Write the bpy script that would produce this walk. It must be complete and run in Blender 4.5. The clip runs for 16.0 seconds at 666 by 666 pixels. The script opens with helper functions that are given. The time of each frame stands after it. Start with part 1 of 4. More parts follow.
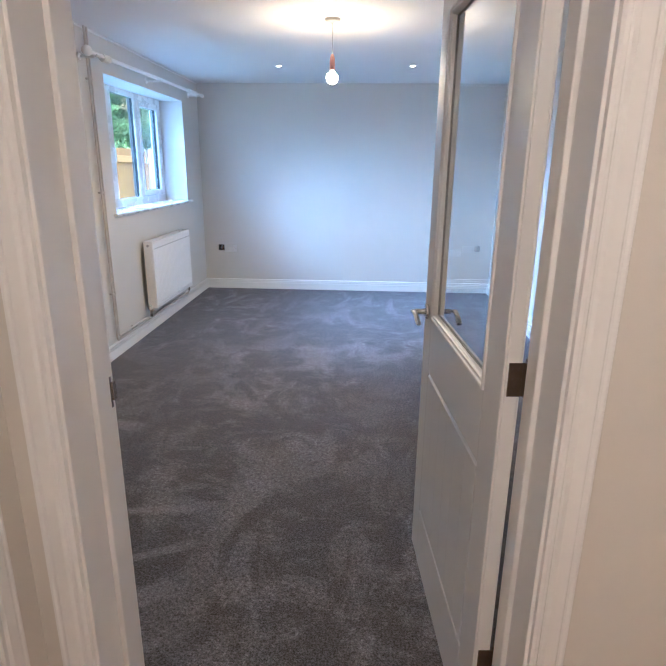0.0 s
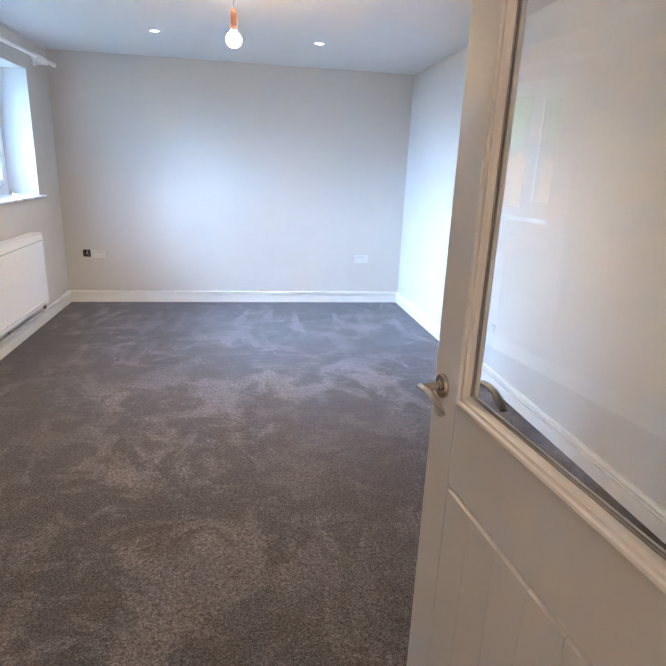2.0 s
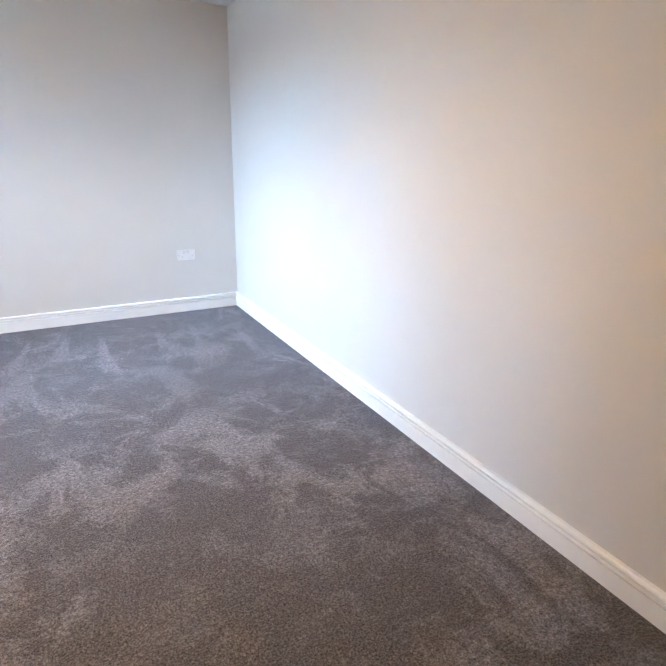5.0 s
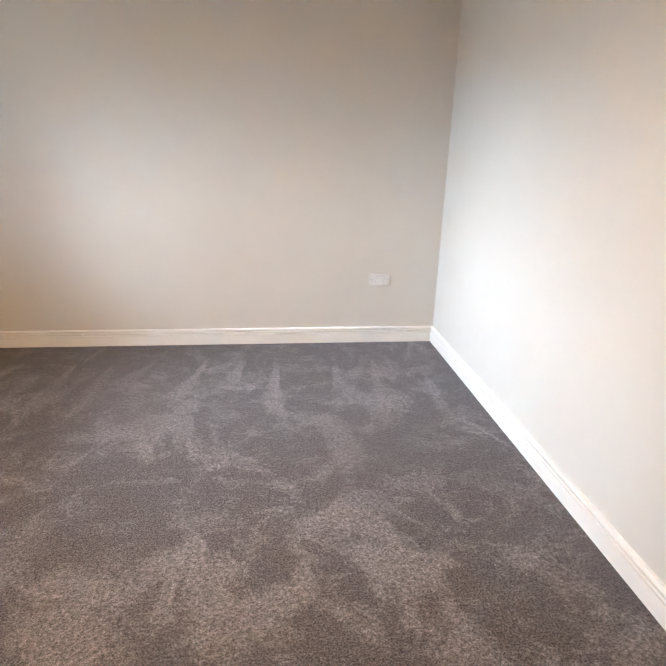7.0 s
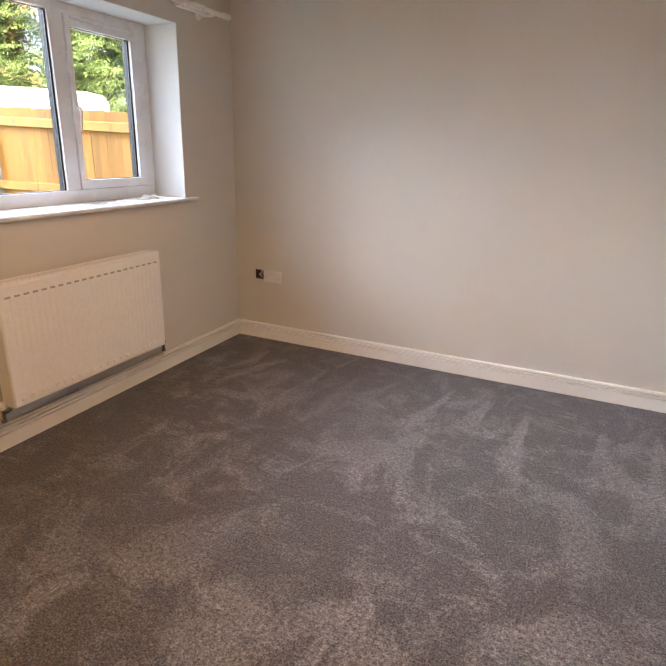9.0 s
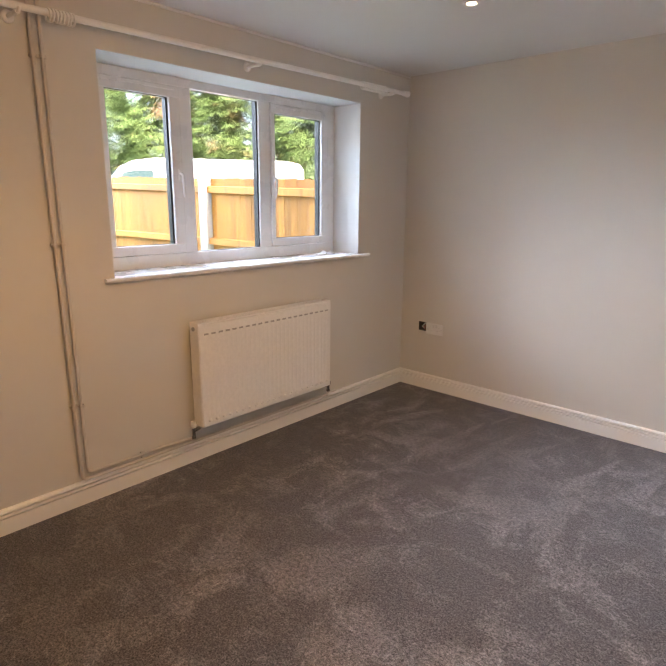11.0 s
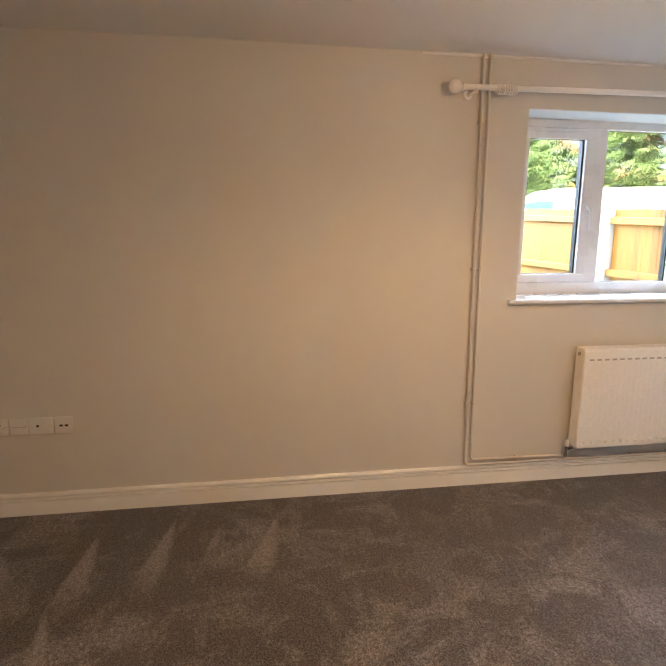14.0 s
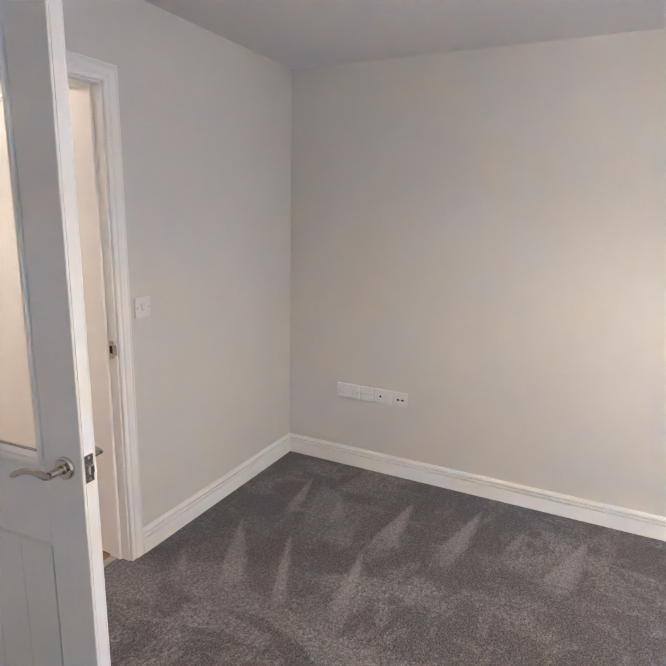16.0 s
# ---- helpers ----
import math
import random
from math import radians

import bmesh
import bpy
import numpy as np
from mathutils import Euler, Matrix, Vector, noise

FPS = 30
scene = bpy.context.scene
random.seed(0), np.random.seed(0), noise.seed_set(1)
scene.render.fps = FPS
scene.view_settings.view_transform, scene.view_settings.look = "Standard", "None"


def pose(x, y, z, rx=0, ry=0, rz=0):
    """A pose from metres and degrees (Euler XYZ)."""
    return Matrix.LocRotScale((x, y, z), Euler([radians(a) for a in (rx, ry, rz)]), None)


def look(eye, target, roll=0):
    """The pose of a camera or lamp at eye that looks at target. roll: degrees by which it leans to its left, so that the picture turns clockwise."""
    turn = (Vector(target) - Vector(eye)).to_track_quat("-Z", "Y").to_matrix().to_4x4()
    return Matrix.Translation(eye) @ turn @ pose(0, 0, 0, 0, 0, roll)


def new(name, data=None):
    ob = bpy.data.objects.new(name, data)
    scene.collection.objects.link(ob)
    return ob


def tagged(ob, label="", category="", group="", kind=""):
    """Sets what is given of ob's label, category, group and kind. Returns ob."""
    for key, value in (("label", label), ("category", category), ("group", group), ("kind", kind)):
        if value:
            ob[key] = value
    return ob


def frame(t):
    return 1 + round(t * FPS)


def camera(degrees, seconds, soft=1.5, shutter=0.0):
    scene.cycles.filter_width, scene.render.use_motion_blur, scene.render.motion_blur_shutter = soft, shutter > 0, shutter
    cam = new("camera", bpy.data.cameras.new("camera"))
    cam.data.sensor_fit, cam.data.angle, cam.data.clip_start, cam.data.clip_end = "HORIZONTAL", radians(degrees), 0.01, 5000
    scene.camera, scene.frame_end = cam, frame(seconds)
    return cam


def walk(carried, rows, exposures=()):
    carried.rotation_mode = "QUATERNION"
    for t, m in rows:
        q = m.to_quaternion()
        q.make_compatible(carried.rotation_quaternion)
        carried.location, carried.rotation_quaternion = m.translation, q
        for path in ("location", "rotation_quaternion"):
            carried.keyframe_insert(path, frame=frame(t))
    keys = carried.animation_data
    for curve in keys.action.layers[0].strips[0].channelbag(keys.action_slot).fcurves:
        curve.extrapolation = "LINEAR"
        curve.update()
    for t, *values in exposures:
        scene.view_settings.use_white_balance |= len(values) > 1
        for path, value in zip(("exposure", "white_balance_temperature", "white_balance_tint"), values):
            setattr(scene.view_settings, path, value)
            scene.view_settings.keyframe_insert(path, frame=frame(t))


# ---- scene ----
cam = camera(62.1, 16.0)
PATH = [
    (0, (1.92, -0.142, 1.447), (1.818, 1.77, 0.871), 0.6),
    (0.5, (1.878, 0.046, 1.442), (1.815, 1.968, 0.891), 2.4),
    (1, (1.807, 0.249, 1.44), (1.779, 2.18, 0.921), 2.9),
    (1.5, (1.726, 0.464, 1.434), (1.956, 2.374, 0.888), 1.8),
    (2, (1.719, 0.669, 1.412), (2.045, 2.557, 0.839), 2.4),
    (2.5, (1.767, 0.908, 1.397), (2.16, 2.775, 0.798), 3.5),
    (3, (1.778, 1.16, 1.413), (2.446, 2.984, 0.939), 2.8),
    (5.5, (1.984, 2.143, 1.366), (2.891, 3.789, 0.682), 1.4),
    (6, (2.094, 2.325, 1.356), (2.726, 4.108, 0.705), 1.4),
    (6.5, (2.193, 2.428, 1.361), (2.583, 4.28, 0.715), 1.6),
    (7, (2.187, 2.646, 1.427), (2.424, 4.519, 0.767), 1.6),
    (7.5, (2.202, 2.804, 1.439), (2.2, 4.695, 0.788), 0.7),
    (8, (2.346, 2.933, 1.434), (1.955, 4.791, 0.806), 1.1),
    (8.5, (2.376, 3.011, 1.43), (1.762, 4.802, 0.786), 2.5),
    (9, (2.382, 3.009, 1.423), (1.608, 4.738, 0.783), 1.7),
    (9.5, (2.372, 2.975, 1.441), (1.464, 4.646, 0.822), 1.6),
    (12, (2.735, 2.866, 1.447), (1.17, 4.063, 1.105), 0.3),
    (12.5, (2.81, 2.814, 1.462), (1.132, 3.848, 1.124), 0.4),
    (13, (2.83, 2.703, 1.482), (1.052, 3.546, 1.124), 0.4),
    (13.5, (2.848, 2.644, 1.466), (0.977, 3.249, 1.103), 0.4),
    (14, (2.85, 2.649, 1.472), (0.911, 2.963, 1.094), 0.4),
    (14.5, (2.851, 2.751, 1.477), (0.889, 2.721, 1.094), 0.6),
    (15, (2.863, 2.793, 1.514), (0.938, 2.445, 1.098), 0.7),
    (15.5, (2.904, 2.786, 1.479), (1.047, 2.155, 1.084), 1.2),
    (16, (2.931, 2.741, 1.528), (1.181, 1.87, 1.106), 1.3),
]
EXPOSURES = [
    (0, 4.60, 4250, 7), (0.5, 4.70, 4550, 8), (1, 4.76, 4650, 8), (2, 4.80, 4900, 9), (3, 4.78, 5150, 10), (5.5, 4.66, 5600, 12), (7, 4.50, 6650, 14), (7.5, 4.48, 6800, 15), (8, 4.42, 6850, 17), (8.5, 4.3, 6900, 18),
    (9, 4.08, 7000, 20), (9.5, 3.97, 6900, 20), (12, 3.97, 6600, 19), (12.5, 4.0, 6450, 19), (13.5, 4.28, 6700, 18), (14.5, 4.6, 5500, 10), (15, 5.08, 4600, 8), (15.5, 5.36, 4500, 7), (16, 5.46, 4400, 6),
]
walk(cam, [(t, look(eye, target, roll)) for t, eye, target, roll in PATH], EXPOSURES)

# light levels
SKY, SUN, SKY_FILL = 0.075, 0.55, 170.0
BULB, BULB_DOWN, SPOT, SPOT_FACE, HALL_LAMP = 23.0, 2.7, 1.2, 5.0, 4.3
GLASS_TOP = 1.88

# ---------------------------------------------------------------- daylight and exposure
world = bpy.data.worlds.new("sky")
scene.world = world
world.use_nodes = True
wn = world.node_tree
sky = wn.nodes.new("ShaderNodeTexSky")
sky.sky_type = "NISHITA"
sky.sun_disc = False
sky.sun_elevation = radians(48)
sky.sun_rotation = radians(85)
sky.dust_density = 4.0
wn.links.new(sky.outputs[0], wn.nodes["Background"].inputs[0])
wn.nodes["Background"].inputs[1].default_value = SKY

sun = new("sun", bpy.data.lights.new("sun", "SUN"))
sun.data.energy, sun.data.angle, sun.data.color = SUN, radians(6), (1.0, 0.95, 0.88)
# unseen area lamp above the fence, added to strengthen sky light through the window
sky_fill = new("window_sky_fill", bpy.data.lights.new("window_sky_fill", "AREA"))
sky_fill.data.shape, sky_fill.data.size, sky_fill.data.size_y = "RECTANGLE", 5.0, 4.6
sky_fill.data.energy, sky_fill.data.color = SKY_FILL, (0.66, 0.83, 1.0)
sky_fill.matrix_world = look((-6.2, 4.35, 4.3), (0.2, 4.85, 1.6))
sun.matrix_world = look((10 * math.sin(radians(85)), 10 * math.cos(radians(85)), 10 * math.tan(radians(48))), (0, 0, 0))

# ---------------------------------------------------------------- plan
XR, YF, YB, ZC = 3.435, 0.98, 6.5, 2.33      # right wall, door wall, far wall, ceiling; left wall is x = 0
YH = 0.781                                    # hall face of the door wall
DL, DR, DH = 1.370, 2.271, 1.98               # door lining faces and head
WY0, WY1, WZ0, WZ1 = 4.135, 5.943, 1.06, 2.085  # window opening
HX0, HX1, HY0 = 1.255, 3.3, -1.5              # hall


# ---------------------------------------------------------------- mesh helpers
def quad_box(bm, a, b, m=None):
    """A box from corner a to corner b."""
    res = bmesh.ops.create_cube(bm, size=1)
    for v in res["verts"]:
        v.co = Vector([(a[i] + b[i]) / 2 + v.co[i] * (b[i] - a[i]) for i in range(3)])
    if m is not None:
        bmesh.ops.transform(bm, matrix=m, verts=res["verts"])
    return res["verts"]


def box_bm(a, b, bevel=0.0, segments=2):
    bm = bmesh.new()
    quad_box(bm, a, b)
    if bevel:
        bmesh.ops.bevel(bm, geom=bm.edges[:], offset=bevel, segments=segments, affect="EDGES", profile=0.5)
    return bm


def boxes_bm(pairs, bevel=0.0):
    bm = bmesh.new()
    for a, b in pairs:
        quad_box(bm, a, b)
    if bevel:
        bmesh.ops.bevel(bm, geom=bm.edges[:], offset=bevel, segments=1, affect="EDGES")
    return bm


def cyl_bm(p, q, r0, r1=None, n=20, bm=None):
    """A cylinder or cone from p to q."""
    bm = bm or bmesh.new()
    p, q = Vector(p), Vector(q)
    turn = (q - p).to_track_quat("Z", "Y").to_matrix().to_4x4()
    m = Matrix.Translation((p + q) / 2) @ turn
    bmesh.ops.create_cone(bm, cap_ends=True, segments=n, radius1=r0, radius2=r0 if r1 is None else r1, depth=(q - p).length, matrix=m)
    return bm


def ball_bm(c, r, scale=(1, 1, 1), u=24, v=16, bm=None):
    bm = bm or bmesh.new()
    bmesh.ops.create_uvsphere(bm, u_segments=u, v_segments=v, radius=r, matrix=Matrix.Translation(c) @ Matrix.Diagonal((*scale, 1)))
    return bm


def lathe_bm(profile, axis_m, n=28):
    """Turns a profile of (radius, height) about the z axis of axis_m."""
    bm = bmesh.new()
    rings = []
    for r, h in profile:
        rings.append([bm.verts.new(axis_m @ Vector((r * math.cos(k * math.tau / n), r * math.sin(k * math.tau / n), h))) for k in range(n)])
    for a, b in zip(rings, rings[1:]):
        for k in range(n):
            bm.faces.new((a[k], a[(k + 1) % n], b[(k + 1) % n], b[k]))
    bm.faces.new(rings[0][::-1])
    bm.faces.new(rings[-1])
    bmesh.ops.recalc_face_normals(bm, faces=bm.faces[:])
    return bm


def tube_bm(points, radii, n=12, flat=1.0):
    """A round bar along points; flat squeezes it across."""
    bm = bmesh.new()
    pts = [Vector(p) for p in points]
    if not hasattr(radii, "__len__"):
        radii = [radii] * len(pts)
    rings, side = [], None
    for i, p in enumerate(pts):
        d = (pts[min(i + 1, len(pts) - 1)] - pts[max(i - 1, 0)]).normalized()
        if side is None:
            side = d.cross(Vector((0, 0, 1)) if abs(d.z) < 0.9 else Vector((0, 1, 0))).normalized()
        side = (side - d * side.dot(d)).normalized()
        up = side.cross(d)
        rings.append([bm.verts.new(p + radii[i] * (math.cos(k * math.tau / n) * side + flat * math.sin(k * math.tau / n) * up)) for k in range(n)])
    for a, b in zip(rings, rings[1:]):
        for k in range(n):
            bm.faces.new((a[k], a[(k + 1) % n], b[(k + 1) % n], b[k]))
    bm.faces.new(rings[0][::-1])
    bm.faces.new(rings[-1])
    bmesh.ops.recalc_face_normals(bm, faces=bm.faces[:])
    return bm


def bend(points, r, n=6):
    """Points of a line with its corners rounded."""
    pts = [Vector(p) for p in points]
    out = [pts[0]]
    for a, b, c in zip(pts, pts[1:], pts[2:]):
        u, w = (a - b).normalized(), (c - b).normalized()
        p, q = b + u * r, b + w * r
        for k in range(n + 1):
            s = k / n
            out.append((1 - s) ** 2 * p + 2 * s * (1 - s) * b + s * s * q)
    return out + [pts[-1]]


def sweep_bm(profile, frames):
    """A closed profile of (out, up) carried through frames of (origin, out, up)."""
    bm = bmesh.new()
    rings = [[bm.verts.new(Vector(o) + a * Vector(x) + b * Vector(y)) for a, b in profile] for o, x, y in frames]
    n = len(profile)
    for a, b in zip(rings, rings[1:]):
        for k in range(n):
            bm.faces.new((a[k], a[(k + 1) % n], b[(k + 1) % n], b[k]))
    bm.faces.new(rings[0])
    bm.faces.new(rings[-1])
    bmesh.ops.recalc_face_normals(bm, faces=bm.faces[:])
    return bm


def mesh_of(name, bm, material, smooth=None):
    me = bpy.data.meshes.new(name)
    if smooth is not None:
        for f in bm.faces:
            f.smooth = True
        for e in bm.edges:
            e.smooth = len(e.link_faces) == 2 and e.calc_face_angle(0) < radians(smooth)
    bm.to_mesh(me)
    bm.free()
    me.materials.append(material)
    return me


def solid(name, bm, material, smooth=None):
    return new(name, mesh_of(name, bm, material, smooth))


def part(name, bm, material, parent, label="", smooth=None):
    ob = new(name, mesh_of(name, bm, material, smooth))
    ob.parent = parent
    ob.matrix_parent_inverse = parent.matrix_basis.inverted()
    if label:
        ob["label"] = label
    return ob


def local_part(name, bm, material, parent, label="", smooth=None):
    """A part whose mesh is given in its parent's own axes."""
    ob = new(name, mesh_of(name, bm, material, smooth))
    ob.parent = parent
    if label:
        ob["label"] = label
    return ob


def thing(name, at, label, category, group="", kind=""):
    ob = new(name)
    ob.matrix_basis = at if isinstance(at, Matrix) else Matrix.Translation(at)
    ob.empty_display_size = 0.05
    return tagged(ob, label, category, group, kind)


# ---------------------------------------------------------------- materials
def node_mat(name):
    m = bpy.data.materials.new(name)
    m.use_nodes = True
    t = m.node_tree
    return m, t, t.nodes["Principled BSDF"]


def noise_node(t, scale, detail=3.0, rough=0.55, distort=0.0, vec=None):
    n = t.nodes.new("ShaderNodeTexNoise")
    n.inputs["Scale"].default_value = scale
    n.inputs["Detail"].default_value = detail
    n.inputs["Roughness"].default_value = rough
    n.inputs["Distortion"].default_value = distort
    if vec is not None:
        t.links.new(vec, n.inputs["Vector"])
    return n.outputs["Fac"]


def coords(t, scale=(1, 1, 1), turn=(0, 0, 0)):
    c = t.nodes.new("ShaderNodeNewGeometry")
    mp = t.nodes.new("ShaderNodeMapping")
    mp.inputs["Scale"].default_value = scale
    mp.inputs["Rotation"].default_value = turn
    t.links.new(c.outputs["Position"], mp.inputs["Vector"])
    return mp.outputs[0]


def own_coords(t, scale=(1, 1, 1)):
    c = t.nodes.new("ShaderNodeTexCoord")
    mp = t.nodes.new("ShaderNodeMapping")
    mp.inputs["Scale"].default_value = scale
    t.links.new(c.outputs["Object"], mp.inputs["Vector"])
    return mp.outputs[0]


def ramp(t, fac, stops):
    r = t.nodes.new("ShaderNodeValToRGB")
    e = r.color_ramp.elements
    while len(e) < len(stops):
        e.new(0.5)
    for s, (p, c) in zip(e, stops):
        s.position = p
        s.color = (*c, 1) if len(c) == 3 else c
    t.links.new(fac, r.inputs[0])
    return r.outputs[0]


def grey(v):
    return (v, v, v)


def mix(t, fac, a, b, kind="MIX"):
    m = t.nodes.new("ShaderNodeMix")
    m.data_type, m.blend_type = "RGBA", kind
    for sock, val in ((m.inputs[0], fac), (m.inputs[6], a), (m.inputs[7], b)):
        if isinstance(val, (int, float)):
            sock.default_value = val
        elif isinstance(val, tuple):
            sock.default_value = (*val, 1)
        else:
            t.links.new(val, sock)
    return m.outputs[2]


def bump(t, height, bsdf, strength, dist):
    b = t.nodes.new("ShaderNodeBump")
    b.inputs["Strength"].default_value = strength
    b.inputs["Distance"].default_value = dist
    t.links.new(height, b.inputs["Height"])
    t.links.new(b.outputs[0], bsdf.inputs["Normal"])


def paint(name, colour, rough, grain=220, relief=0.0006, stain=0.04, spec=0.5, broad=1.3):
    """Painted surface: broad unevenness of colour and a fine roller or brush relief."""
    m, t, p = node_mat(name)
    v = coords(t)
    c = ramp(t, noise_node(t, broad, 4, vec=v), [(0.3, tuple(k * (1 - stain) for k in colour)), (0.7, tuple(min(1, k * (1 + stain * 0.5)) for k in colour))])
    t.links.new(c, p.inputs["Base Color"])
    t.links.new(ramp(t, noise_node(t, 6, 3, vec=v), [(0.3, grey(rough - 0.05)), (0.7, grey(rough + 0.06))]), p.inputs["Roughness"])
    p.inputs["Specular IOR Level"].default_value = spec
    bump(t, noise_node(t, grain, 3, vec=v), p, 0.5, relief)
    return m


def metal(name, colour, rough):
    m, t, p = node_mat(name)
    p.inputs["Metallic"].default_value = 1.0
    v = own_coords(t)
    t.links.new(ramp(t, noise_node(t, 40, 3, vec=v), [(0.3, tuple(k * 0.85 for k in colour)), (0.7, colour)]), p.inputs["Base Color"])
    t.links.new(ramp(t, noise_node(t, 90, 4, vec=v), [(0.3, grey(rough * 0.75)), (0.7, grey(rough * 1.3))]), p.inputs["Roughness"])
    return m


def plain(name, colour, rough, spec=0.5):
    m, t, p = node_mat(name)
    v = own_coords(t)
    t.links.new(ramp(t, noise_node(t, 60, 3, vec=v), [(0.3, tuple(k * 0.93 for k in colour)), (0.7, colour)]), p.inputs["Base Color"])
    p.inputs["Roughness"].default_value = rough
    p.inputs["Specular IOR Level"].default_value = spec
    return m


def glass(name):
    m, t, p = node_mat(name)
    p.inputs["Base Color"].default_value = (0.97, 0.99, 0.98, 1)
    p.inputs["Roughness"].default_value = 0.0
    p.inputs["IOR"].default_value = 1.5
    p.inputs["Transmission Weight"].default_value = 1.0
    return m


def glow(name, colour, strength):
    m, t, p = node_mat(name)
    p.inputs["Base Color"].default_value = (0.8, 0.8, 0.8, 1)
    p.inputs["Emission Color"].default_value = (*colour, 1)
    p.inputs["Emission Strength"].default_value = strength
    return m


def maths(t, op, a, b=0.0, clamp=False):
    n = t.nodes.new("ShaderNodeMath")
    n.operation, n.use_clamp = op, clamp
    for sock, val in zip(n.inputs, (a, b)):
        if isinstance(val, (int, float)):
            sock.default_value = val
        else:
            t.links.new(val, sock)
    return n.outputs[0]


def carpet_mat():
    """Dark grey twist pile: mottled tufts, paler where the pile was brushed the other way (the mesh's own "lay")."""
    m, t, p = node_mat("carpet_pile")
    v = coords(t)
    def pile(name):
        at = t.nodes.new("ShaderNodeAttribute")
        at.attribute_name = name
        return at.outputs["Fac"]
    ragged = maths(t, "SUBTRACT", noise_node(t, 15, 6, 0.72, 0.6, v), 0.5)
    fine = maths(t, "SUBTRACT", noise_node(t, 70, 4, 0.7, 0.0, v), 0.5)
    edge = maths(t, "ADD", maths(t, "MULTIPLY", ragged, 1.1), maths(t, "MULTIPLY", fine, 0.9))
    sweeps = ramp(t, maths(t, "ADD", pile("lay"), edge), [(0.22, grey(0)), (0.62, grey(0.50)), (1.05, grey(0.68))])
    sweeps = maths(t, "MULTIPLY", sweeps, maths(t, "MULTIPLY", pile("lay"), 3.0, True))
    # blotches with ragged edges, in two sizes and two directions, thicker where the carpet was scuffed
    push = maths(t, "MULTIPLY", pile("scuff"), 0.13)
    n1 = maths(t, "ADD", noise_node(t, 3.4, 9, 0.70, 0.8, coords(t, (1, 0.6, 1), (0, 0, radians(-22)))), push)
    n2 = maths(t, "ADD", noise_node(t, 8.0, 8, 0.72, 0.6, coords(t, (0.55, 1, 1), (0, 0, radians(35)))), push)
    one = ramp(t, n1, [(0.50, grey(0)), (0.60, grey(0.85)), (0.74, grey(0.5))])
    two = ramp(t, n2, [(0.51, grey(0)), (0.63, grey(0.75))])
    blots = mix(t, 0.8, one, two, "SCREEN")
    worn = ramp(t, noise_node(t, 1.1, 3, vec=v), [(0.36, grey(0.35)), (0.58, grey(1))])
    blots = mix(t, 1.0, blots, worn, "MULTIPLY")
    tuft = noise_node(t, 150, 4, 0.8, 0.0, v)
    coarse = noise_node(t, 62, 5, 0.75, 0.3, v)
    fleck = ramp(t, coarse, [(0.35, grey(0.25)), (0.65, grey(1))])
    lay = maths(t, "MAXIMUM", sweeps, maths(t, "MULTIPLY", maths(t, "MULTIPLY", blots, fleck), 0.82), True)
    dark = mix(t, ramp(t, tuft, [(0.40, grey(0)), (0.60, grey(1))]), (0.0295, 0.027, 0.028), (0.174, 0.161, 0.167))
    pale = mix(t, ramp(t, tuft, [(0.36, grey(0)), (0.58, grey(1))]), (0.132, 0.124, 0.128), (0.402, 0.378, 0.388))
    base = mix(t, lay, dark, pale)
    base = mix(t, 0.65, base, ramp(t, coarse, [(0.34, grey(0.42)), (0.66, grey(1.55))]), "MULTIPLY")
    t.links.new(base, p.inputs["Base Color"])
    p.inputs["Roughness"].default_value = 0.8
    p.inputs["Specular IOR Level"].default_value = 0.2
    p.inputs["Sheen Weight"].default_value = 0.2
    p.inputs["Sheen Roughness"].default_value = 0.45
    p.inputs["Sheen Tint"].default_value = (0.85, 0.88, 1.0, 1)
    h = mix(t, 0.35, mix(t, 0.5, tuft, coarse), lay)
    bump(t, h, p, 0.9, 0.007)
    return m


def wood(name, a, b, grain=(30, 30, 2.2), rough=0.7, knots=True):
    """Sawn softwood: long grain down the piece, a tone of its own for each piece."""
    m, t, p = node_mat(name)
    v = own_coords(t, grain)
    info = t.nodes.new("ShaderNodeObjectInfo")
    shift = t.nodes.new("ShaderNodeVectorMath")
    shift.operation = "MULTIPLY_ADD"
    t.links.new(info.outputs["Random"], shift.inputs[0])
    shift.inputs[1].default_value = (37, 53, 19)
    t.links.new(v, shift.inputs[2])
    g = noise_node(t, 1.0, 5, 0.6, 1.2, shift.outputs[0])
    c = ramp(t, g, [(0.28, a), (0.72, b)])
    tone = ramp(t, info.outputs["Random"], [(0.0, grey(0.72)), (1.0, grey(1.15))])
    c = mix(t, 1.0, c, tone, "MULTIPLY")
    if knots:
        vo = t.nodes.new("ShaderNodeTexVoronoi")
        vo.inputs["Scale"].default_value = 0.22
        t.links.new(shift.outputs[0], vo.inputs["Vector"])
        k = ramp(t, vo.outputs["Distance"], [(0.05, grey(0.45)), (0.16, grey(1))])
        c = mix(t, 1.0, c, k, "MULTIPLY")
    t.links.new(c, p.inputs["Base Color"])
    p.inputs["Roughness"].default_value = rough
    bump(t, g, p, 0.4, 0.002)
    return m


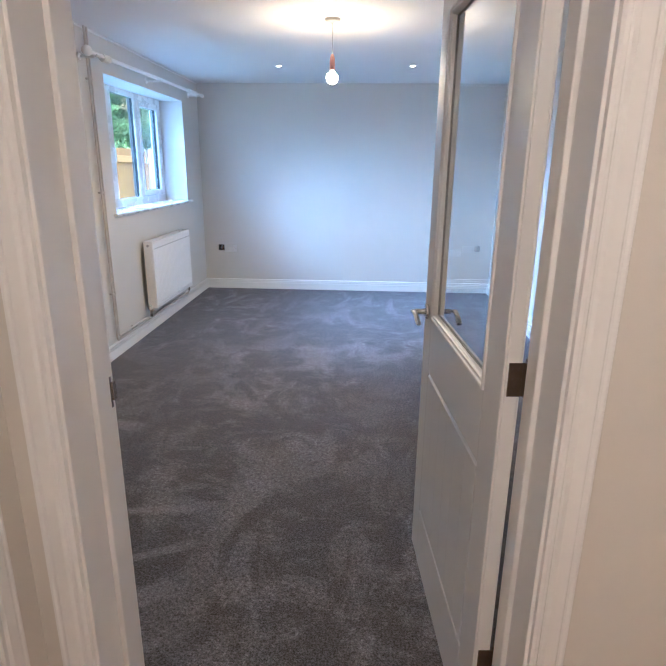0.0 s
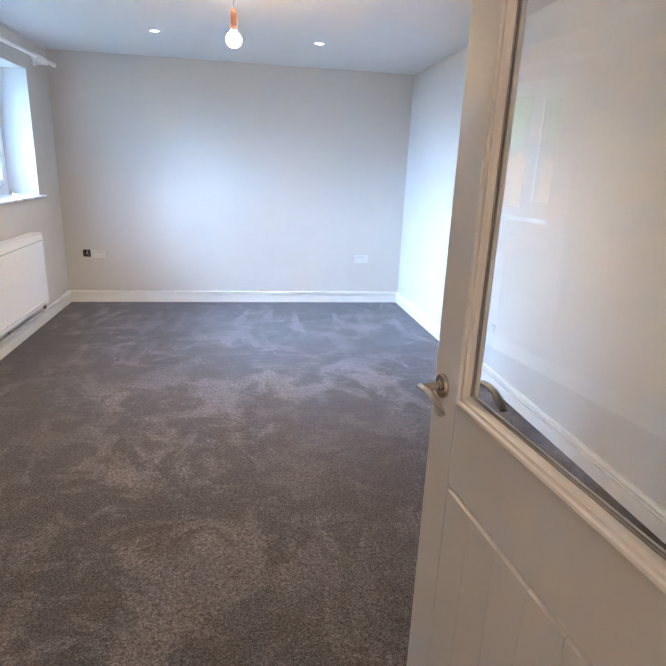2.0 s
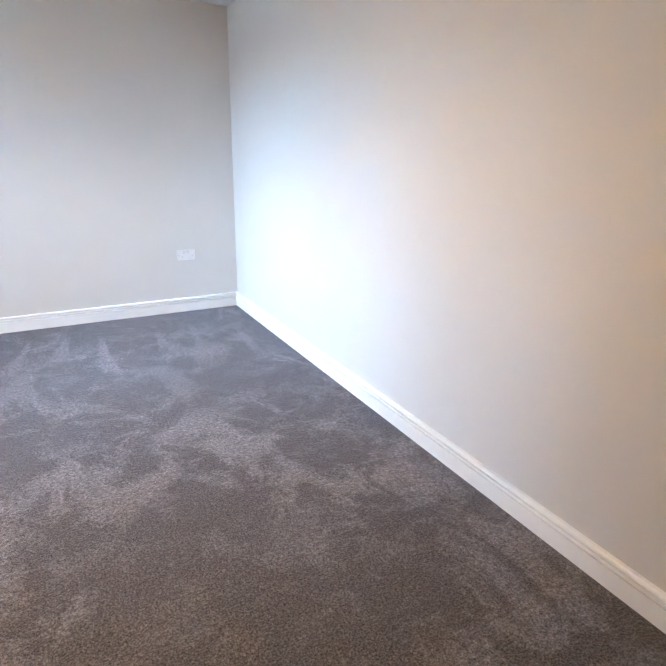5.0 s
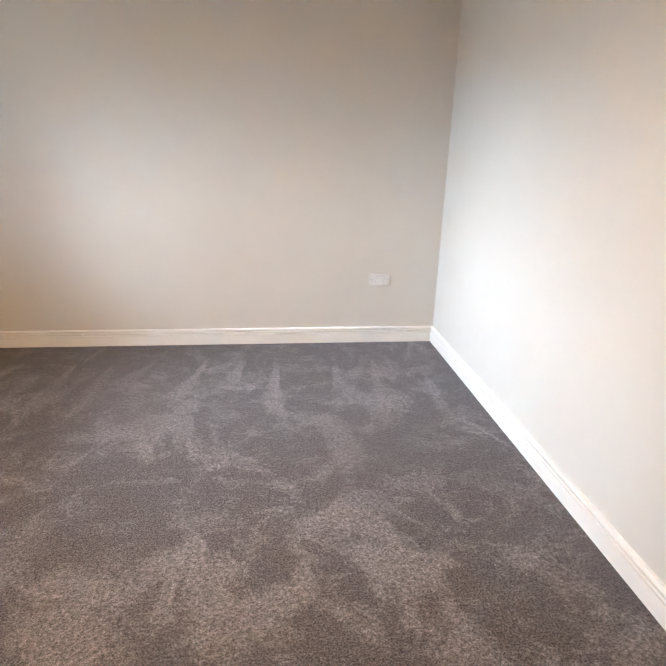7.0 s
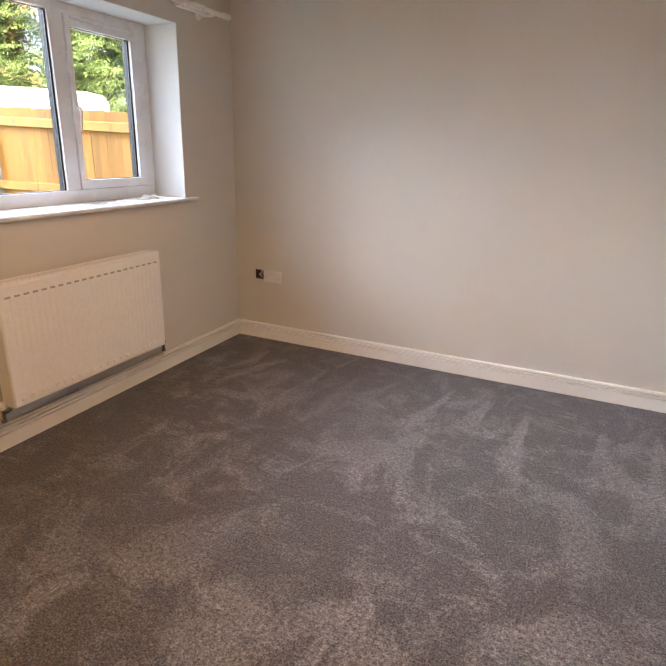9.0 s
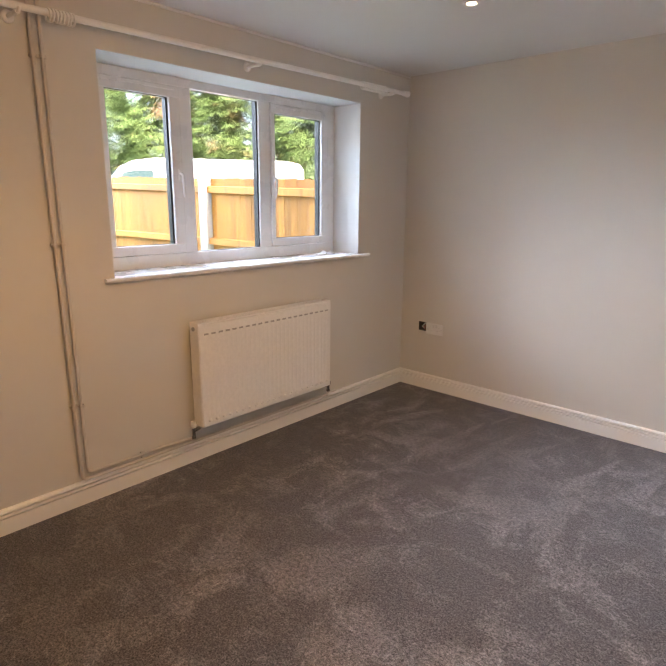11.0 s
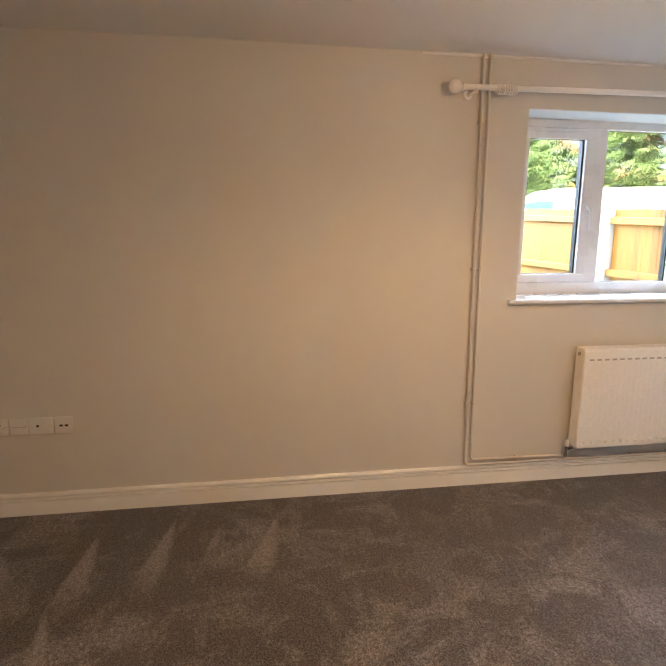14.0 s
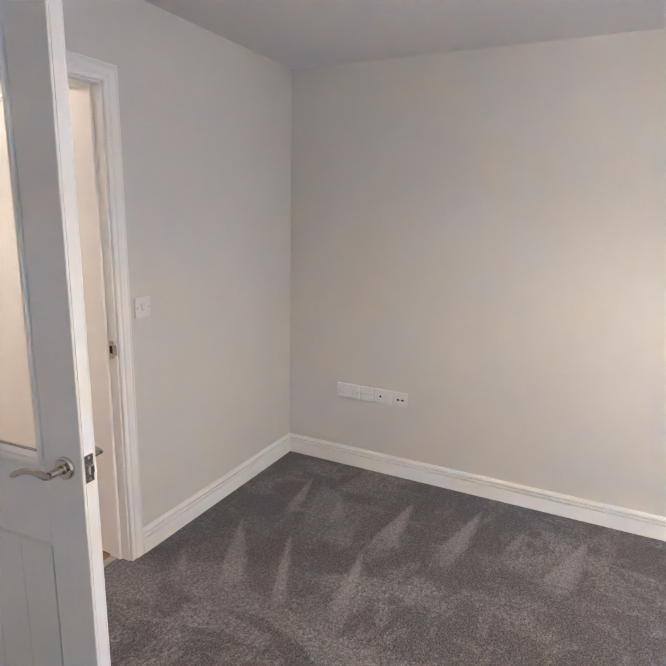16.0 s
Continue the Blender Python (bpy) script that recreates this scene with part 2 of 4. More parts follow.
def leaf_mat(name, dark, mid, pale, dead):
    """Conifer sprays, each with a tone of its own, with a few dead brown patches."""
    m, t, p = node_mat(name)
    g = t.nodes.new("ShaderNodeNewGeometry")
    c = ramp(t, g.outputs["Random Per Island"], [(0.0, dark), (0.5, mid), (1.0, pale)])
    patch = ramp(t, noise_node(t, 0.55, 3, vec=coords(t)), [(0.585, grey(0)), (0.64, grey(0.8))])
    c = mix(t, patch, c, dead)
    t.links.new(c, p.inputs["Base Color"])
    p.inputs["Roughness"].default_value = 0.65
    p.inputs["Transmission Weight"].default_value = 0.0
    p.inputs["Subsurface Weight"].default_value = 0.0
    return m


M_WALL = paint("wall_paint", (0.655, 0.632, 0.588), 0.72, grain=260, relief=0.0005, stain=0.025)
M_CEIL = paint("ceiling_paint", (0.80, 0.795, 0.785), 0.85, grain=180, relief=0.0005, stain=0.02)
M_TRIM = paint("satin_trim_paint", (0.86, 0.845, 0.815), 0.36, grain=90, relief=0.0002, stain=0.02)
M_DOOR = paint("satin_door_paint", (0.78, 0.77, 0.745), 0.40, grain=120, relief=0.0002, stain=0.02)
M_UPVC = paint("white_upvc", (0.78, 0.79, 0.80), 0.28, grain=60, relief=0.0001, stain=0.015)
M_RAD = plain("radiator_enamel", (0.86, 0.85, 0.83), 0.42, 0.35)
M_PIPE = paint("painted_pipe", (0.62, 0.575, 0.53), 0.40, grain=70, relief=0.0003, stain=0.06, broad=9)
M_HALL = paint("hall_paint", (0.72, 0.68, 0.61), 0.7, grain=240, relief=0.0005, stain=0.03)
M_REVEAL = paint("reveal_paint", (0.72, 0.72, 0.71), 0.7, grain=240, relief=0.0005, stain=0.02)
M_PLATE = plain("white_plastic", (0.78, 0.77, 0.75), 0.35)
M_PLATE_LINE = plain("grey_plastic", (0.42, 0.41, 0.40), 0.5)
M_BLACK = plain("black_rubber", (0.012, 0.012, 0.013), 0.55)
# near-black for small pieces that paint the shade inside outlet and latch holes
M_HOLE_SHADE = plain("hole_shade", (0.02, 0.018, 0.016), 0.8)
M_CHROME = metal("satin_chrome", (0.62, 0.58, 0.53), 0.20)
# satin chrome hinges; the dark they reflect is put into the base colour
M_HINGE = metal("darkened_chrome", (0.16, 0.12, 0.09), 0.38)
M_COPPER = metal("copper_holder", (0.72, 0.38, 0.27), 0.3)
M_STEEL = metal("galvanised_steel", (0.5, 0.5, 0.5), 0.5)
M_GLASS = glass("clear_glass")
M_CARPET = carpet_mat()
M_OAK = wood("oak_laminate", (0.20, 0.11, 0.055), (0.34, 0.21, 0.115), grain=(14, 1.4, 14), rough=0.4, knots=False)
M_FENCE = wood("orange_softwood", (0.27, 0.098, 0.011), (0.46, 0.195, 0.024))
M_CONCRETE = paint("pale_concrete", (0.40, 0.385, 0.345), 0.9, grain=60, relief=0.003, stain=0.12, broad=5)
M_VAN = paint("white_car_paint", (0.85, 0.85, 0.86), 0.25, grain=5, relief=0.0, stain=0.03)
M_VAN_GLASS = plain("tinted_glass", (0.06, 0.11, 0.11), 0.08)
M_RUBBER = plain("tyre_rubber", (0.02, 0.02, 0.02), 0.8)
M_BARK = paint("bark", (0.10, 0.07, 0.05), 0.9, grain=20, relief=0.02, stain=0.4, broad=3)
M_LEAF = leaf_mat("conifer_sprays", (0.085, 0.15, 0.035), (0.16, 0.25, 0.055), (0.24, 0.33, 0.09), (0.42, 0.20, 0.08))
M_GRASS = paint("lawn", (0.07, 0.13, 0.03), 0.9, grain=30, relief=0.02, stain=0.5, broad=2)
M_BULB = glow("warm_bulb_glass", (1.0, 0.60, 0.26), BULB)
M_SPOT = glow("downlight_lens", (1.0, 0.72, 0.42), SPOT_FACE)
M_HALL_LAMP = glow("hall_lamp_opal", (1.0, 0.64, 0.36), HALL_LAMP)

# ---------------------------------------------------------------- shell of the room
S = dict(kind="structure")


def shell(name, pairs, material, label, category):
    return tagged(solid(name, boxes_bm(pairs), material), label, category, **S)


def brushed_pile(px, py):
    """How far the pile leans the pale way at each place: sweeps of the vacuum cleaner, footfalls and scuffs."""
    rng = np.random.default_rng(11)
    lay, scuff = np.zeros_like(px), np.zeros_like(px)

    def wedge(field, tip, base, width, strength, side=1.0):
        """A sweep that starts at a point and widens, crisp on one side and worn on the other."""
        tip, base = np.array(tip), np.array(base)
        run = base - tip
        reach = np.hypot(*run)
        u = run / reach
        a = (px - tip[0]) * u[0] + (py - tip[1]) * u[1]
        b = ((px - tip[0]) * -u[1] + (py - tip[1]) * u[0]) * side
        half = width * np.clip(a / reach, 0.02, 1)
        hard = np.clip((half * 0.5 - b) / 0.018, 0, 1)
        worn = np.clip((b + half * 0.5) / (0.02 + half * 0.30), 0, 1)
        ends = np.clip(a / 0.03, 0, 1) * np.clip((reach * 1.30 - a) / (0.62 * reach), 0, 1)
        np.maximum(field, strength * hard * worn * ends, out=field)

    def smudge(x, y, long, wide, turn, strength):
        c, q = math.cos(turn), math.sin(turn)
        a, b = (px - x) * c + (py - y) * q, (py - y) * c - (px - x) * q
        bow = b - 0.5 * a * a / long
        r = np.sqrt((a / long) ** 2 + (np.where(bow > 0, bow * 1.8, bow) / wide) ** 2)
        np.maximum(scuff, strength * np.clip(1.25 - r, 0, 1), out=scuff)

    # sweeps off the window wall and the wall beside the door
    for tip, base, width, k in (((0.15, 1.28), (0.66, 1.40), 0.13, 0.85), ((0.30, 1.52), (0.66, 1.66), 0.15, 0.8), ((0.20, 1.93), (0.74, 1.94), 0.19, 1.0), ((0.08, 2.29), (0.68, 2.23), 0.18, 1.0),
                                ((0.14, 2.53), (0.52, 2.48), 0.12, 0.75), ((0.13, 2.81), (0.66, 2.70), 0.19, 1.0), ((0.76, 1.16), (1.27, 1.48), 0.19, 0.95), ((0.66, 1.41), (1.26, 1.70), 0.11, 0.95),
                                ((0.68, 1.84), (1.24, 1.96), 0.15, 1.0), ((0.60, 1.20), (0.62, 1.60), 0.10, 0.6), ((1.10, 1.06), (1.36, 1.30), 0.16, 0.6), ((0.12, 1.40), (0.18, 2.05), 0.07, 0.5)):
        wedge(lay, tip, base, width, k, -1.0)
    # fingers off the far wall, softer
    for k in range(11):
        x = 0.42 + 0.275 * k + rng.normal(0, 0.05)
        y = 6.33 + rng.normal(0, 0.05)
        wedge(scuff, (x, y), (x - 0.10 + rng.normal(0, 0.08), y - rng.uniform(0.45, 0.95)), rng.uniform(0.11, 0.22), rng.uniform(0.7, 1.0), rng.choice((-1.0, 1.0)))
    # scuffed places in the middle of the room
    for x, y, long, wide in ((2.55, 4.55, 0.42, 0.17), (2.15, 4.05, 0.34, 0.11), (1.62, 5.35, 0.40, 0.14), (1.03, 4.22, 0.30, 0.20), (1.68, 4.22, 0.34, 0.14), (1.48, 3.76, 0.36, 0.12), (2.95, 5.5, 0.30, 0.14),
                             (1.18, 3.05, 0.30, 0.15), (1.62, 2.25, 0.34, 0.17), (0.60, 2.95, 0.30, 0.10), (2.62, 4.20, 0.26, 0.12), (3.15, 3.6, 0.16, 0.3), (0.55, 1.55, 0.34, 0.16), (1.15, 1.35, 0.40, 0.18), (1.20, 1.95, 0.36, 0.22)):
        smudge(x, y, long, wide, rng.normal(0.25, 0.3), rng.uniform(0.62, 0.85))
    return lay, scuff


def carpet():
    x0, x1, y0, y1, step = -0.02, XR + 0.02, 0.900, YB + 0.02, 0.016
    nx, ny = int((x1 - x0) / step) + 1, int((y1 - y0) / step) + 1
    gx, gy = np.meshgrid(np.linspace(x0, x1, nx), np.linspace(y0, y1, ny))
    px, py = gx.ravel(), gy.ravel()
    top = np.stack([px, py, np.zeros_like(px)], 1)
    i = (np.arange(ny - 1)[:, None] * nx + np.arange(nx - 1)[None, :]).ravel()
    f = np.stack([i, i + 1, i + nx + 1, i + nx], 1).tolist()
    # underside and edges
    k = len(top)
    low = [(x0, y0, -0.12), (x1, y0, -0.12), (x1, y1, -0.12), (x0, y1, -0.12)]
    corner = [0, nx - 1, nx * ny - 1, nx * (ny - 1)]
    f += [[k + 3, k + 2, k + 1, k]] + [[corner[q], k + q, k + (q + 1) % 4, corner[(q + 1) % 4]] for q in range(4)]
    me = bpy.data.meshes.new("floor")
    me.from_pydata(top.tolist() + low, [], f)
    for name, field in zip(("lay", "scuff"), brushed_pile(px, py)):
        me.attributes.new(name, "FLOAT", "POINT").data.foreach_set("value", np.concatenate([field, np.zeros(4)]).astype(np.float32))
    me.materials.append(M_CARPET)
    tagged(new("floor", me), "dark grey twist-pile carpet with paler brushed marks", "carpet", **S)


carpet()
tagged(solid("ceiling", box_bm((-0.36, HY0 - 0.15, ZC), (XR + 0.2, YB + 0.2, ZC + 0.15)), M_CEIL), "smooth white painted ceiling", "ceiling", **S)
BX0, BX1, BZ0, BZ1 = 0.166, 0.236, 0.460, 0.530   # hole of the open back box in the far wall
shell("wall_far", [((-0.36, YB, -0.15), (BX0, YB + 0.16, ZC)), ((BX1, YB, -0.15), (XR + 0.2, YB + 0.16, ZC)), ((BX0, YB, -0.15), (BX1, YB + 0.16, BZ0)),
                   ((BX0, YB, BZ1), (BX1, YB + 0.16, ZC)), ((BX0, YB + 0.05, BZ0), (BX1, YB + 0.16, BZ1))], M_WALL, "pale warm grey painted plaster wall", "wall")
shell("wall_right", [((XR, YH, -0.15), (XR + 0.2, YB, ZC))], M_WALL, "pale warm grey painted plaster wall", "wall")
shell("wall_window", [((-0.36, HY0 - 0.15, -0.15), (0, WY0, ZC)), ((-0.36, WY1, -0.15), (0, YB, ZC)), ((-0.36, WY0, -0.15), (0, WY1, WZ0)),
                      ((-0.36, WY0, WZ1), (0, WY1, ZC))], M_WALL, "pale warm grey painted wall with a deep window opening", "wall")
shell("wall_door", [((0, YH, -0.15), (DL - 0.026, YF, ZC)), ((DR + 0.026, YH, -0.15), (XR, YF, ZC)), ((DL - 0.026, YH, DH + 0.026), (DR + 0.026, YF, ZC))],
      M_WALL, "pale warm grey painted wall with a doorway", "wall")
# white plaster lining of the window opening
r = 0.004
shell("window_reveal", [((-0.30, WY0, WZ0 + 0.02), (-0.001, WY0 + r, WZ1)), ((-0.30, WY1 - r, WZ0 + 0.02), (-0.001, WY1, WZ1)), ((-0.30, WY0 + r, WZ1 - r), (-0.001, WY1 - r, WZ1))],
      M_REVEAL, "white painted plaster window reveal", "reveal")
# hall behind the door
shell("floor_hall", [((HX0 - 0.1, HY0 - 0.1, -0.12), (HX1 + 0.1, 0.896, -0.008))], M_OAK, "oak laminate hall floor", "floor")
shell("wall_hall_left", [((HX0 - 0.12, HY0, -0.12), (HX0, YH, ZC))], M_HALL, "cream painted hall wall", "wall")
shell("wall_hall_right", [((HX1, HY0, -0.12), (HX1 + 0.12, YH, ZC))], M_HALL, "cream painted hall wall", "wall")
shell("wall_hall_back", [((HX0 - 0.12, HY0 - 0.12, -0.12), (HX1 + 0.12, HY0, ZC))], M_HALL, "cream painted hall wall", "wall")
shell("wall_hall_face", [((HX0, YH - 0.006, -0.008), (DL - 0.03, YH, ZC)), ((DR + 0.03, YH - 0.006, -0.008), (HX1, YH, ZC)), ((DL - 0.03, YH - 0.006, DH + 0.03), (DR + 0.03, YH, ZC))],
      M_HALL, "cream painted hall side of the door wall", "wall")
shell("threshold_bar", [((DL, 0.884, -0.008), (DR, 0.918, 0.005))], M_STEEL, "slim metal carpet threshold bar", "threshold")

# skirting boards: flat face, two grooves and a rounded top
SKIRT = [(0, 0), (0.020, 0), (0.020, 0.0735), (0.0070, 0.0745), (0.0070, 0.0795), (0.0195, 0.0805), (0.0195, 0.0920), (0.0060, 0.0930), (0.0060, 0.0985), (0.0180, 0.0995), (0.0180, 0.1080),
         (0.0120, 0.1150), (0.0, 0.1165)]
runs = (("skirting_window_wall", (0, YF, 0), (0, YB, 0), (1, 0, 0)), ("skirting_far_wall", (0, YB, 0), (XR, YB, 0), (0, -1, 0)),
        ("skirting_right_wall", (XR, YF, 0), (XR, YB, 0), (-1, 0, 0)), ("skirting_door_wall", (0, YF, 0), (1.297, YF, 0), (0, 1, 0)),
        ("skirting_behind_door", (2.352, YF, 0), (XR, YF, 0), (0, 1, 0)))
for n, p, q, out in runs:
    tagged(solid(n, sweep_bm(SKIRT, [(p, out, (0, 0, 1)), (q, out, (0, 0, 1))]), M_TRIM), "white gloss skirting board with grooved top", "skirting", **S)
for n, p, q, out in (("skirting_hall_face", (2.352, YH - 0.006, 0), (HX1, YH - 0.006, 0), (0, -1, 0)), ("skirting_hall_right", (HX1, HY0, 0), (HX1, YH - 0.006, 0), (-1, 0, 0))):
    tagged(solid(n, sweep_bm(SKIRT, [(p, out, (0, 0, 1)), (q, out, (0, 0, 1))]), M_TRIM), "white gloss skirting board with grooved top", "skirting", **S)
# bead along the joint of window wall and ceiling
tagged(solid("ceiling_bead", tube_bm([(0.002, y, ZC - 0.006 + 0.0006 * math.sin(y * 3.1)) for y in np.linspace(3.55, 6.49, 24)], 0.008, 10), M_CEIL, 60),
       "uneven white bead along the ceiling edge", "trim", **S)


# ---------------------------------------------------------------- doorway: lining, stops, architraves
def doorway():
    lin = thing("door_frame", ((DL + DR) / 2, (YH + YF) / 2, 0), "white painted door lining with moulded architraves", "door frame", **S)
    y0, y1 = YH - 0.006, YF
    part("jamb_latch", box_bm((DL - 0.026, y0, 0), (DL, y1, DH), 0.0015), M_TRIM, lin)
    part("jamb_hinge", box_bm((DR, y0, 0), (DR + 0.026, y1, DH), 0.0015), M_TRIM, lin)
    part("head", box_bm((DL - 0.026, y0, DH), (DR + 0.026, y1, DH + 0.026), 0.0015), M_TRIM, lin)
    part("stop", box_bm((DL, 0.875, 0), (DL + 0.013, 0.938, DH), 0.003), M_TRIM, lin)
    part("stop", box_bm((DR - 0.013, 0.875, 0), (DR, 0.938, DH), 0.003), M_TRIM, lin)
    part("stop", box_bm((DL + 0.013, 0.875, DH - 0.013), (DR - 0.013, 0.938, DH), 0.003), M_TRIM, lin)
    prof = [(0, 0), (0, 0.013), (0.006, 0.016), (0.012, 0.0155), (0.016, 0.012), (0.020, 0.012), (0.026, 0.0165), (0.048, 0.018), (0.052, 0.0155), (0.056, 0.0155), (0.060, 0.018),
            (0.064, 0.018), (0.066, 0.015), (0.066, 0)]
    for side, y, out in (("room", YF, 1), ("hall", YH - 0.006, -1)):
        o = (0, out, 0)
        a, b, h = DL - 0.007, DR + 0.007, DH + 0.007
        part("architrave", sweep_bm(prof, [((a, y, 0), (-1, 0, 0), o), ((a, y, h), (-1, 0, 1), o)]), M_TRIM, lin, smooth=20)
        part("architrave", sweep_bm(prof, [((b, y, 0), (1, 0, 0), o), ((b, y, h), (1, 0, 1), o)]), M_TRIM, lin, smooth=20)
        part("architrave", sweep_bm(prof, [((a, y, h), (-1, 0, 1), o), ((b, y, h), (1, 0, 1), o)]), M_TRIM, lin, smooth=20)
    strike = part("strike_plate", boxes_bm([((DL, 0.940, 0.928), (DL + 0.0015, 0.968, 1.000)), ((DL + 0.0005, 0.968, 0.942), (DL + 0.004, 0.984, 0.986))], 0.0004), M_CHROME, lin, "satin chrome strike plate")
    part("latch_hole", box_bm((DL + 0.0015, 0.945, 0.948), (DL + 0.0019, 0.960, 0.980)), M_HOLE_SHADE, strike)
    return lin


doorway()


def hall_door_trim():
    t = thing("hall_door_frame", (HX0, 0.4, 0), "cream painted moulded architrave of a second hall doorway", "door frame", **S)
    prof = [(0, 0), (0, 0.013), (0.006, 0.016), (0.012, 0.0155), (0.016, 0.012), (0.020, 0.012), (0.026, 0.0165), (0.048, 0.018), (0.052, 0.0155), (0.056, 0.0155), (0.060, 0.018),
            (0.064, 0.018), (0.066, 0.015), (0.066, 0)]
    part("architrave", sweep_bm(prof, [((HX0, 0.632, -0.008), (0, 1, 0), (1, 0, 0)), ((HX0, 0.632, 1.99), (0, 1, 1), (1, 0, 0))]), M_TRIM, t, smooth=20)
    part("architrave", sweep_bm(prof, [((HX0, 0.632, 1.99), (0, 1, 1), (1, 0, 0)), ((HX0, -0.25, 1.99), (0, -1, 1), (1, 0, 0))]), M_TRIM, t, smooth=20)
    part("architrave", sweep_bm(prof, [((HX0, -0.25, -0.008), (0, -1, 0), (1, 0, 0)), ((HX0, -0.25, 1.99), (0, -1, 1), (1, 0, 0))]), M_TRIM, t, smooth=20)
    part("door_panel", box_bm((HX0 - 0.004, -0.245, -0.004), (HX0 + 0.006, 0.627, 1.985), 0.002), M_DOOR, t)


hall_door_trim()


# ---------------------------------------------------------------- the open door
LEAF_W, LEAF_T, LZ0, LZ1 = 0.834, 0.040, 0.012, 1.972
GS0, GS1, GZ0, GZ1 = 0.120, 0.714, 0.966, GLASS_TOP   # glass opening


def chamfered(xa, xb, y0, y1, za, zb, front, cut=0.004):
    """A slab whose upper edge slopes back on its outer face."""
    back, out = (y0, y1) if front else (y1, y0)
    step = (out - back) * 0.95
    prof = [(back, za), (out, za), (out, zb - cut), (out - step, zb), (back, zb)]
    bm = bmesh.new()
    rings = [[bm.verts.new((x, y, z)) for y, z in prof] for x in (xa, xb)]
    for k in range(5):
        bm.faces.new((rings[0][k], rings[0][(k + 1) % 5], rings[1][(k + 1) % 5], rings[1][k]))
    bm.faces.new(rings[0])
    bm.faces.new(rings[1])
    bmesh.ops.recalc_face_normals(bm, faces=bm.faces[:])
    return bm


def door_leaf():
    # own axes: x runs from the hinge to the latch, y from the room face to the hall face
    d = Vector((-0.0825, 0.9966, 0)).normalized()
    n = Vector((-d.y, d.x, 0))
    m = Matrix(((d.x, n.x, 0, 2.2523), (d.y, n.y, 0, 0.9423), (0, 0, 1, 0), (0, 0, 0, 1)))
    door = thing("door_1", m, "white panelled door with a tall clear glass pane, standing open into the room", "door", **S)
    f = 0.007
    # core with the opening for the pane
    local_part("core", boxes_bm([((0, f, LZ0), (GS0, LEAF_T - f, LZ1)), ((GS1, f, LZ0), (LEAF_W, LEAF_T - f, LZ1)), ((GS0, f, LZ0), (GS1, LEAF_T - f, GZ0)),
                                 ((GS0, f, GZ1), (GS1, LEAF_T - f, LZ1))]), M_DOOR, door)
    ps0, ps1, pz0, pz1 = 0.118, 0.718, 0.233, 0.764   # planked lower panel
    count, gap = 6, 0.0040
    for y0, y1 in ((0.0, f), (LEAF_T - f, LEAF_T)):
        def face(name, a, b):
            local_part(name, box_bm((a[0], y0, a[1]), (b[0], y1, b[1]), 0.0030, 2), M_DOOR, door)
        face("stile", (0, LZ0), (ps0 - gap, LZ1))
        face("stile", (ps1 + gap, LZ0), (LEAF_W, LZ1))
        face("top_rail", (ps0 - gap, GZ1 - 0.004), (ps1 + gap, LZ1))
        face("lock_rail", (ps0 - gap, pz1 + 0.011), (ps1 + gap, GZ0 + 0.004))
        front = y1 > LEAF_T / 2
        local_part("bottom_rail", chamfered(ps0 - gap, ps1 + gap, y0, y1, LZ0, pz0 - 0.008, front), M_DOOR, door)
        w, seam = (ps1 - ps0 + 0.0016) / count, 0.0016
        for k in range(count):
            local_part("plank", chamfered(ps0 + k * w, ps0 + (k + 1) * w - seam, y0, y1, pz0, pz1, front), M_DOOR, door)
    # glazing bead on both faces
    for s in (1, -1):
        y = LEAF_T if s > 0 else 0.0
        prof = [(-0.006, -0.016), (-0.006, 0.004), (-0.002, 0.0055), (0.003, 0.0045), (0.006, 0.001), (0.009, 0.000), (0.012, 0.000), (0.016, -0.006), (0.018, -0.016)]
        o = (0, s, 0)
        c = [((GS0, y, GZ0), (1, 0, 1)), ((GS1, y, GZ0), (-1, 0, 1)), ((GS1, y, GZ1), (-1, 0, -1)), ((GS0, y, GZ1), (1, 0, -1))]
        for k in range(4):
            (p, u), (q, w2) = c[k], c[(k + 1) % 4]
            local_part("glazing_bead", sweep_bm(prof, [(p, u, o), (q, w2, o)]), M_TRIM, door, smooth=20)
        ring = boxes_bm([((GS0 + 0.0185, LEAF_T / 2 + s * 0.0035, GZ0 + 0.0185), (GS1 - 0.0185, LEAF_T / 2 + s * 0.006, GZ0 + 0.0200)), ((GS0 + 0.0185, LEAF_T / 2 + s * 0.0035, GZ1 - 0.0200), (GS1 - 0.0185, LEAF_T / 2 + s * 0.006, GZ1 - 0.0185)),
                         ((GS0 + 0.0185, LEAF_T / 2 + s * 0.0035, GZ0 + 0.0200), (GS0 + 0.0200, LEAF_T / 2 + s * 0.006, GZ1 - 0.0200)), ((GS1 - 0.0200, LEAF_T / 2 + s * 0.0035, GZ0 + 0.0200), (GS1 - 0.0185, LEAF_T / 2 + s * 0.006, GZ1 - 0.0200))])
        local_part("gasket", ring, M_PLATE_LINE, door)
    pane = local_part("pane", box_bm((GS0 + 0.010, LEAF_T / 2 - 0.003, GZ0 + 0.010), (GS1 - 0.010, LEAF_T / 2 + 0.003, GZ1 - 0.010)), M_GLASS, door, "clear glass pane")
    pane.visible_shadow = False
    # lever handles
    hs, hz = 0.787, 0.972
